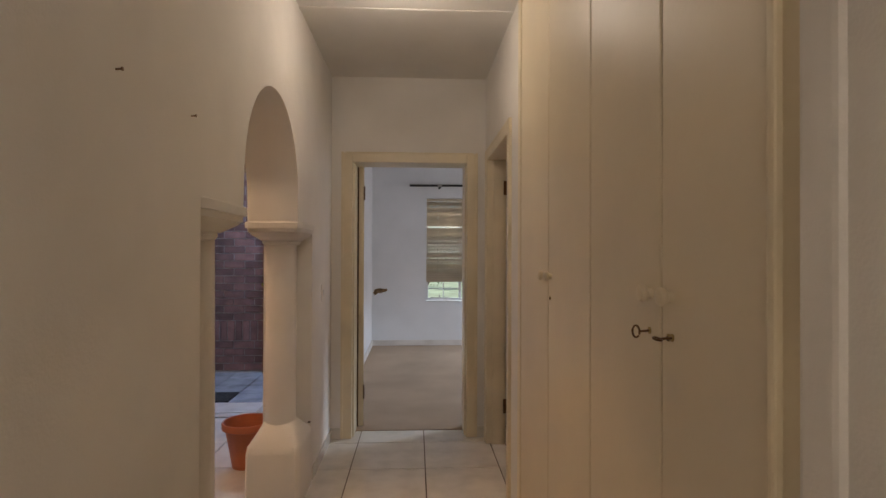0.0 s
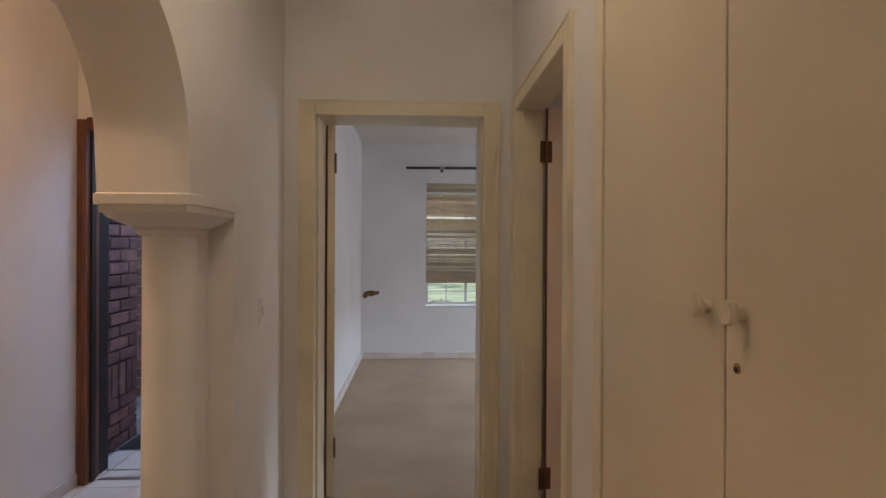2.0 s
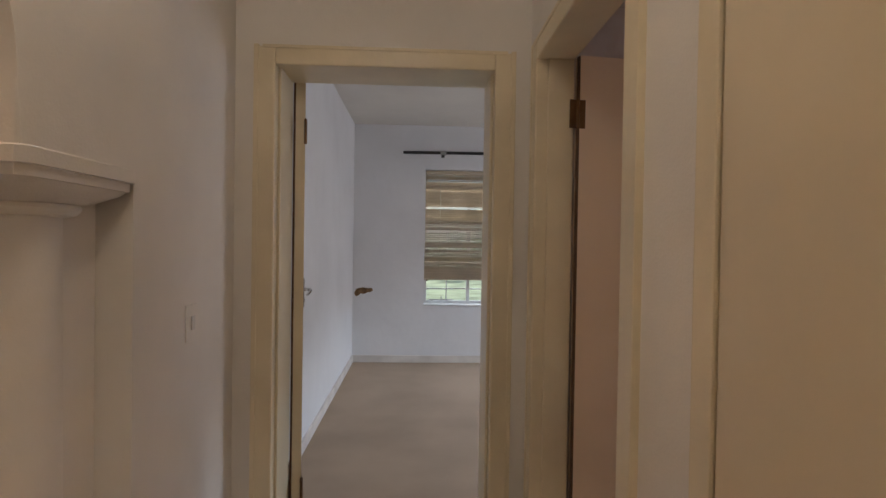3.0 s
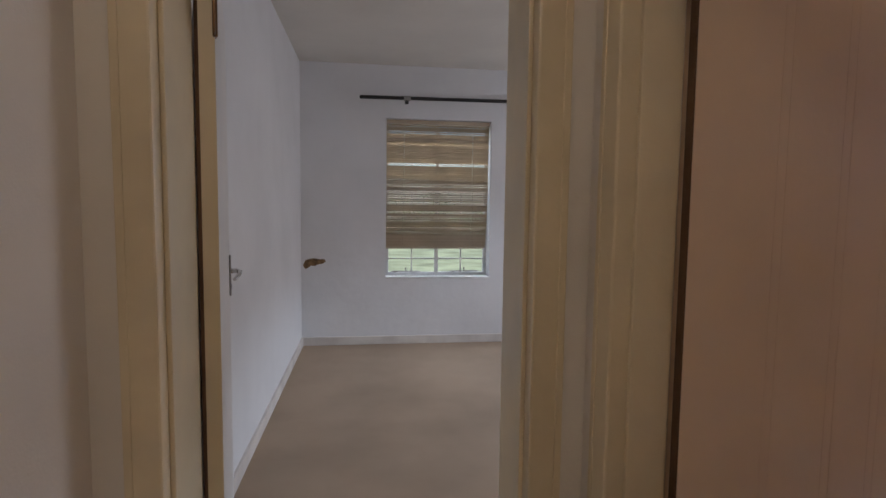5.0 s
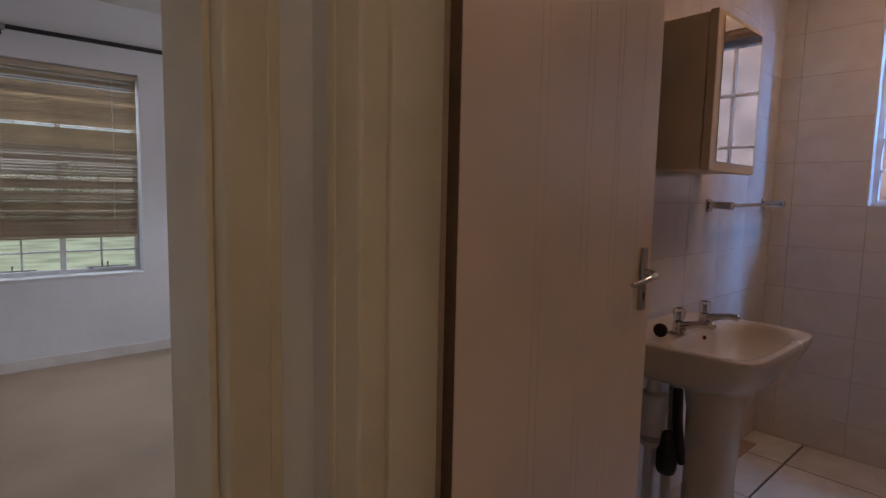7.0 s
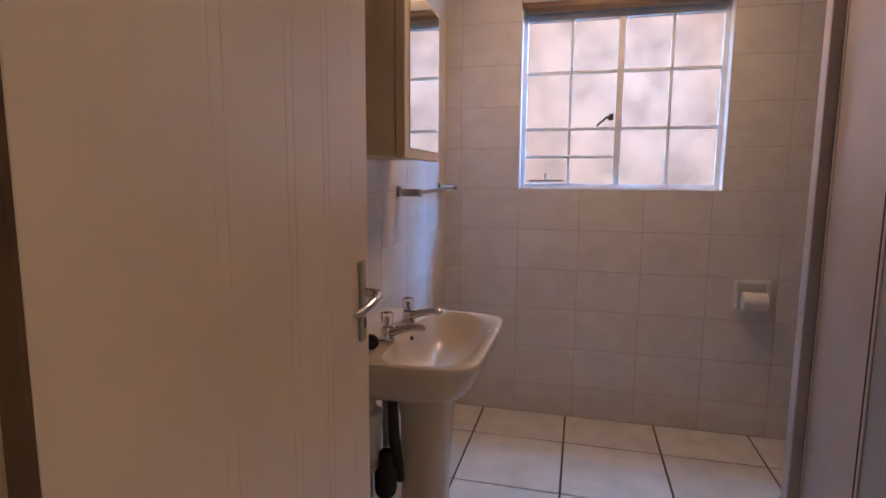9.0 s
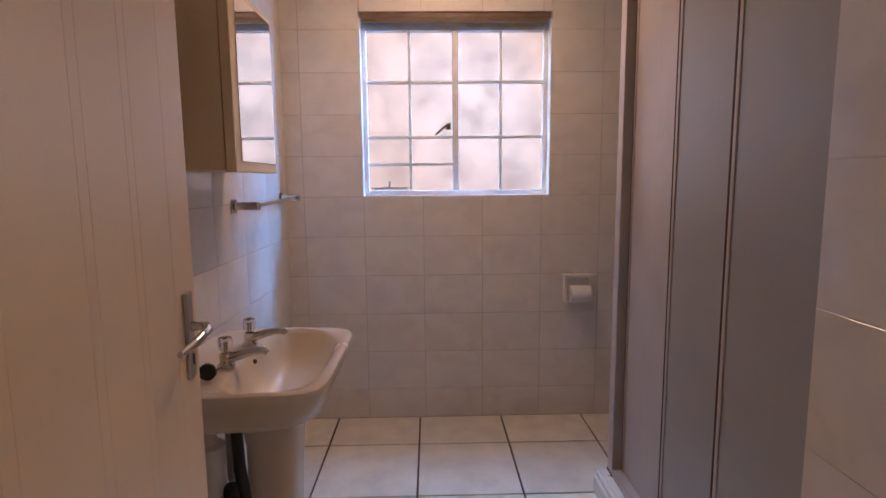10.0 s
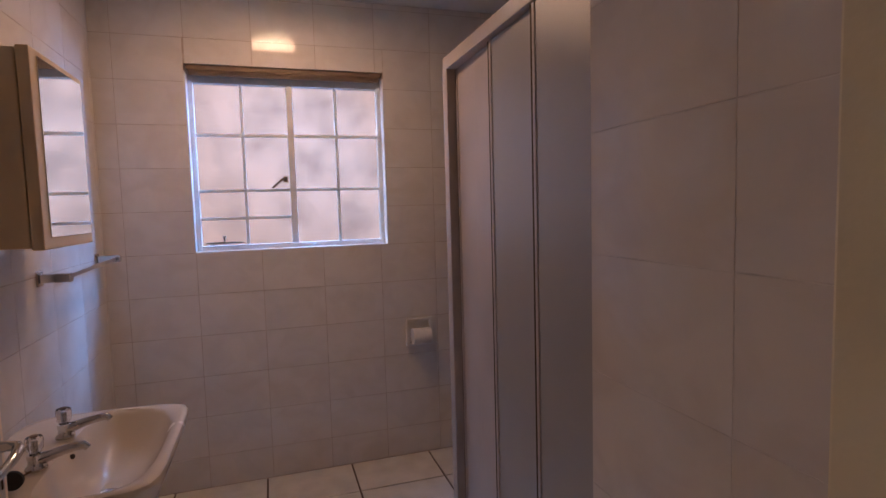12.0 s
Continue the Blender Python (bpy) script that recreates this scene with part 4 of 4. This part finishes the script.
structure("roof", bx(-1.6, -1.6, H + 0.105, 4.6, 9.95, H + 0.3), CEILING, "flat roof slab closing the house", "roof")


# ---- garden beyond the bedroom window ----
bm = bmesh.new()
prism(bm, [(2.6, 11.0), (3.4, 11.0), (9.5, 32.0), (7.5, 32.0)], -0.128, -0.105, axis="z")
structure("garden_path", bm, PATH_STONE, "pale paved path across the lawn", "path")


def shrub(x, y, r, h, seed):
    """A garden shrub: stems and a crown of many small leaves with gaps."""
    rng = random.Random(seed)
    sh_ob = empty("shrub", "leafy green garden shrub on the lawn", "shrub", (x, y, -0.13), group="garden shrubs")
    stems = bmesh.new()
    for k in range(5):
        a = 2 * math.pi * k / 5 + rng.uniform(-0.4, 0.4)
        tube(stems, [(0, 0, -0.02), (0.2 * r * math.cos(a), 0.2 * r * math.sin(a), h * 0.3), (0.6 * r * math.cos(a), 0.6 * r * math.sin(a), h * 0.75)], [0.035, 0.025, 0.01], 6)
    part("stem", stems, TRUNK, sh_ob)
    verts, faces = [], []
    clumps = [(rng.uniform(-0.75, 0.75) * r, rng.uniform(-0.75, 0.75) * r, h * rng.uniform(0.35, 0.95), rng.uniform(0.22, 0.42) * r) for _ in range(16)]
    for _ in range(1300):
        cx, cy, cz, cr = rng.choice(clumps)
        p = Vector((rng.gauss(0, 1), rng.gauss(0, 1), rng.gauss(0, 1))).normalized() * cr * rng.uniform(0.6, 1.0) + Vector((cx, cy, cz))
        u = Vector((rng.gauss(0, 1), rng.gauss(0, 1), rng.gauss(0, 0.6))).normalized()
        v = u.orthogonal().normalized()
        n0 = len(verts)
        l, w = rng.uniform(0.05, 0.09), rng.uniform(0.02, 0.035)
        verts += [p, p + l * 0.5 * u + w * v, p + l * u, p + l * 0.5 * u - w * v]
        faces.append((n0, n0 + 1, n0 + 2, n0 + 3))
    me = bpy.data.meshes.new("crown")
    me.from_pydata(verts, [], faces)
    me.materials.append(LEAF)
    new("crown", me).parent = sh_ob


for k, (x, y, r, h) in enumerate(((1.2, 24.0, 1.3, 1.6), (3.2, 27.0, 1.6, 2.0), (-1.5, 26.0, 1.5, 1.9), (5.6, 23.5, 1.2, 1.5), (0.2, 19.5, 0.7, 0.8), (4.6, 18.5, 0.6, 0.7))):
    shrub(x, y, r, h, 40 + k)


# ---- pieces of floors and walls ----
tile_cache = {}


def piece_mesh(kind, a, b, c, bevel, material):
    key = (kind, round(a, 3), round(b, 3), round(c, 3))
    if key not in tile_cache:
        bm = bmesh.new()
        h = [bm.verts.new((x, y, 0)) for x, y in ((0, 0), (a, 0), (a, b), (0, b))]
        m = [bm.verts.new((x, y, c - bevel)) for x, y in ((0, 0), (a, 0), (a, b), (0, b))]
        t = [bm.verts.new((x, y, c)) for x, y in ((bevel, bevel), (a - bevel, bevel), (a - bevel, b - bevel), (bevel, b - bevel))]
        skin(bm, [h, m, t])
        tile_cache[key] = finish(kind, bm, material)
    return tile_cache[key]


def lay(kind, parent, m, rects, depth, bevel, material, joint):
    """Lay rectangles (a0, b0, a1, b1) in the plane of m, its z the outward normal."""
    for a0, b0, a1, b1 in rects:
        a, b = a1 - a0 - joint, b1 - b0 - joint
        if a < 0.012 or b < 0.012:
            continue
        ob = new(kind, piece_mesh(kind, a, b, depth, bevel, material))
        ob.parent = parent
        ob.matrix_world = m @ Matrix.Translation((a0 + joint / 2, b0 + joint / 2, 0))


def grid(a0, a1, b0, b1, aj, bj, da, db, opening=None):
    """Rectangles of a tile grid, with joints through aj and bj, clipped to the field and round an opening."""
    def cuts(lo, hi, j, d):
        k = math.ceil((lo - j) / d + 1e-6)
        v = [lo]
        while j + k * d < hi - 1e-6:
            v.append(j + k * d)
            k += 1
        return v + [hi]
    out = []
    for x0, x1 in zip(*(lambda c: (c, c[1:]))(cuts(a0, a1, aj, da))):
        for y0, y1 in zip(*(lambda c: (c, c[1:]))(cuts(b0, b1, bj, db))):
            if opening:
                p0, q0, p1, q1 = opening
                if x0 < p1 and x1 > p0 and y0 < q1 and y1 > q0:
                    if x0 < p0: out.append((x0, y0, p0, y1))
                    if x1 > p1: out.append((p1, y0, x1, y1))
                    m0, m1 = max(x0, p0), min(x1, p1)
                    if y0 < q0: out.append((m0, y0, m1, q0))
                    if y1 > q1: out.append((m0, q1, m1, y1))
                    continue
            out.append((x0, y0, x1, y1))
    return out


def frame_of(origin, u, v):
    u, v = Vector(u), Vector(v)
    n = u.cross(v)
    return Matrix(((u.x, v.x, n.x, origin[0]), (u.y, v.y, n.y, origin[1]), (u.z, v.z, n.z, origin[2]), (0, 0, 0, 1)))


floor_ob = bpy.data.objects["floor"]
flat = frame_of((0, 0, -0.008), (1, 0, 0), (0, 1, 0))
lay("tile", floor_ob, flat, grid(XL, 0.855 + T, 0.0, 5.80, 0.855, 5.54, T, T), 0.008, 0.0012, FLOOR_TILE, 0.006)
lay("tile", floor_ob, flat, grid(HX, XLH, 1.5, 6.30, -0.55, 5.60, T, T), 0.008, 0.0012, FLOOR_TILE, 0.007)
lay("tile", floor_ob, flat, grid(XLH, XL, 3.25, 4.915, 0.855, 5.54, T, T), 0.008, 0.0012, FLOOR_TILE, 0.007)
lay("tile", floor_ob, flat, grid(0.855 + T, XRB, 4.62, 5.52, 0.855, 5.54, T, T), 0.008, 0.0012, FLOOR_TILE, 0.007)
lay("tile", floor_ob, flat, grid(XRB, WX, 2.3, LY, 3.87, 5.165, T, T), 0.008, 0.0012, FLOOR_TILE, 0.010)

TW, TH = 0.327, 0.2205
lay("tile", bpy.data.objects["wall_bathroom_window"], frame_of((WX, 0, 0), (0, -1, 0), (0, 0, 1)), [(a0, b0, a1, b1) for a0, b0, a1, b1 in grid(-LY, -2.3, 0.0, H, -5.458, 1.276, TW, TH, (-WY1, WZ0, -WY0, WZ1))], 0.0025, 0.0005, WALL_TILE, 0.0025)
lay("tile", bpy.data.objects["wall_bathroom_basin"], frame_of((0, LY, 0), (1, 0, 0), (0, 0, 1)), grid(XRB, WX, 0.0, H, 3.18, 1.276, TW, TH), 0.0015, 0.0004, WALL_TILE, 0.0025)
lay("tile", bpy.data.objects["wall_bathroom_return"], frame_of((1.985, TY, 0), (-1, 0, 0), (0, 0, 1)), grid(0.0, 1.985 - XRB, 0.0, H, 0.0, 1.39, TW, TH), 0.001, 0.0003, WALL_TILE, 0.002)


def bricks(parent, m, a0, a1, b0, b1, skip=None):
    """Stretcher bond with one soldier course."""
    L, Hh, row, z = 0.222, 0.074, 0, b0
    rects = []
    while z < b1:
        soldier = 0.30 < z < 0.42 and not any(r[3] - r[1] > 0.15 for r in rects)
        h, w = (0.222, Hh) if soldier else (Hh, L)
        x = a0 - (w / 2 if row % 2 else 0)
        while x < a1:
            r = (max(x, a0), z, min(x + w, a1), z + h)
            rects.append(r)
            x += w + 0.011
        z += h + 0.011
        row += 1
    random.seed(11)
    for a0_, b0_, a1_, b1_ in rects:
        a, b = a1_ - a0_, b1_ - b0_
        if a < 0.02:
            continue
        ob = new("brick", piece_mesh("brick", a, b, 0.10, 0.005, BRICK))
        ob.parent = parent
        ob.matrix_world = m @ Matrix.Translation((a0_, b0_, random.uniform(-0.003, 0.003)))


bricks(bpy.data.objects["wall_porch"], frame_of((-0.935, PY + 0.102, 0), (-1, 0, 0), (0, 0, 1)) @ Matrix.Diagonal((1, 1, 1, 1)), 0.0, 1.45, 0.0, 2.7)
bricks(bpy.data.objects["wall_pier"], frame_of((PX - 0.102, 6.36, 0), (0, 1, 0), (0, 0, 1)), 0.0, 0.57, 0.0, 2.7)
lay("paver", bpy.data.objects["pavement"], frame_of((0, 0, -0.014), (1, 0, 0), (0, 1, 0)), grid(-2.6, 0.0, 6.64, 7.86, -0.9, 6.64, 0.31, 0.31), 0.010, 0.003, PAVER, 0.008)
lay("tile", floor_ob, frame_of((0, 0, -0.012), (1, 0, 0), (0, 1, 0)), grid(-1.15, -0.1, 6.32, 6.63, -0.55, 6.63, T, T), 0.010, 0.0012, FLOOR_TILE, 0.007)
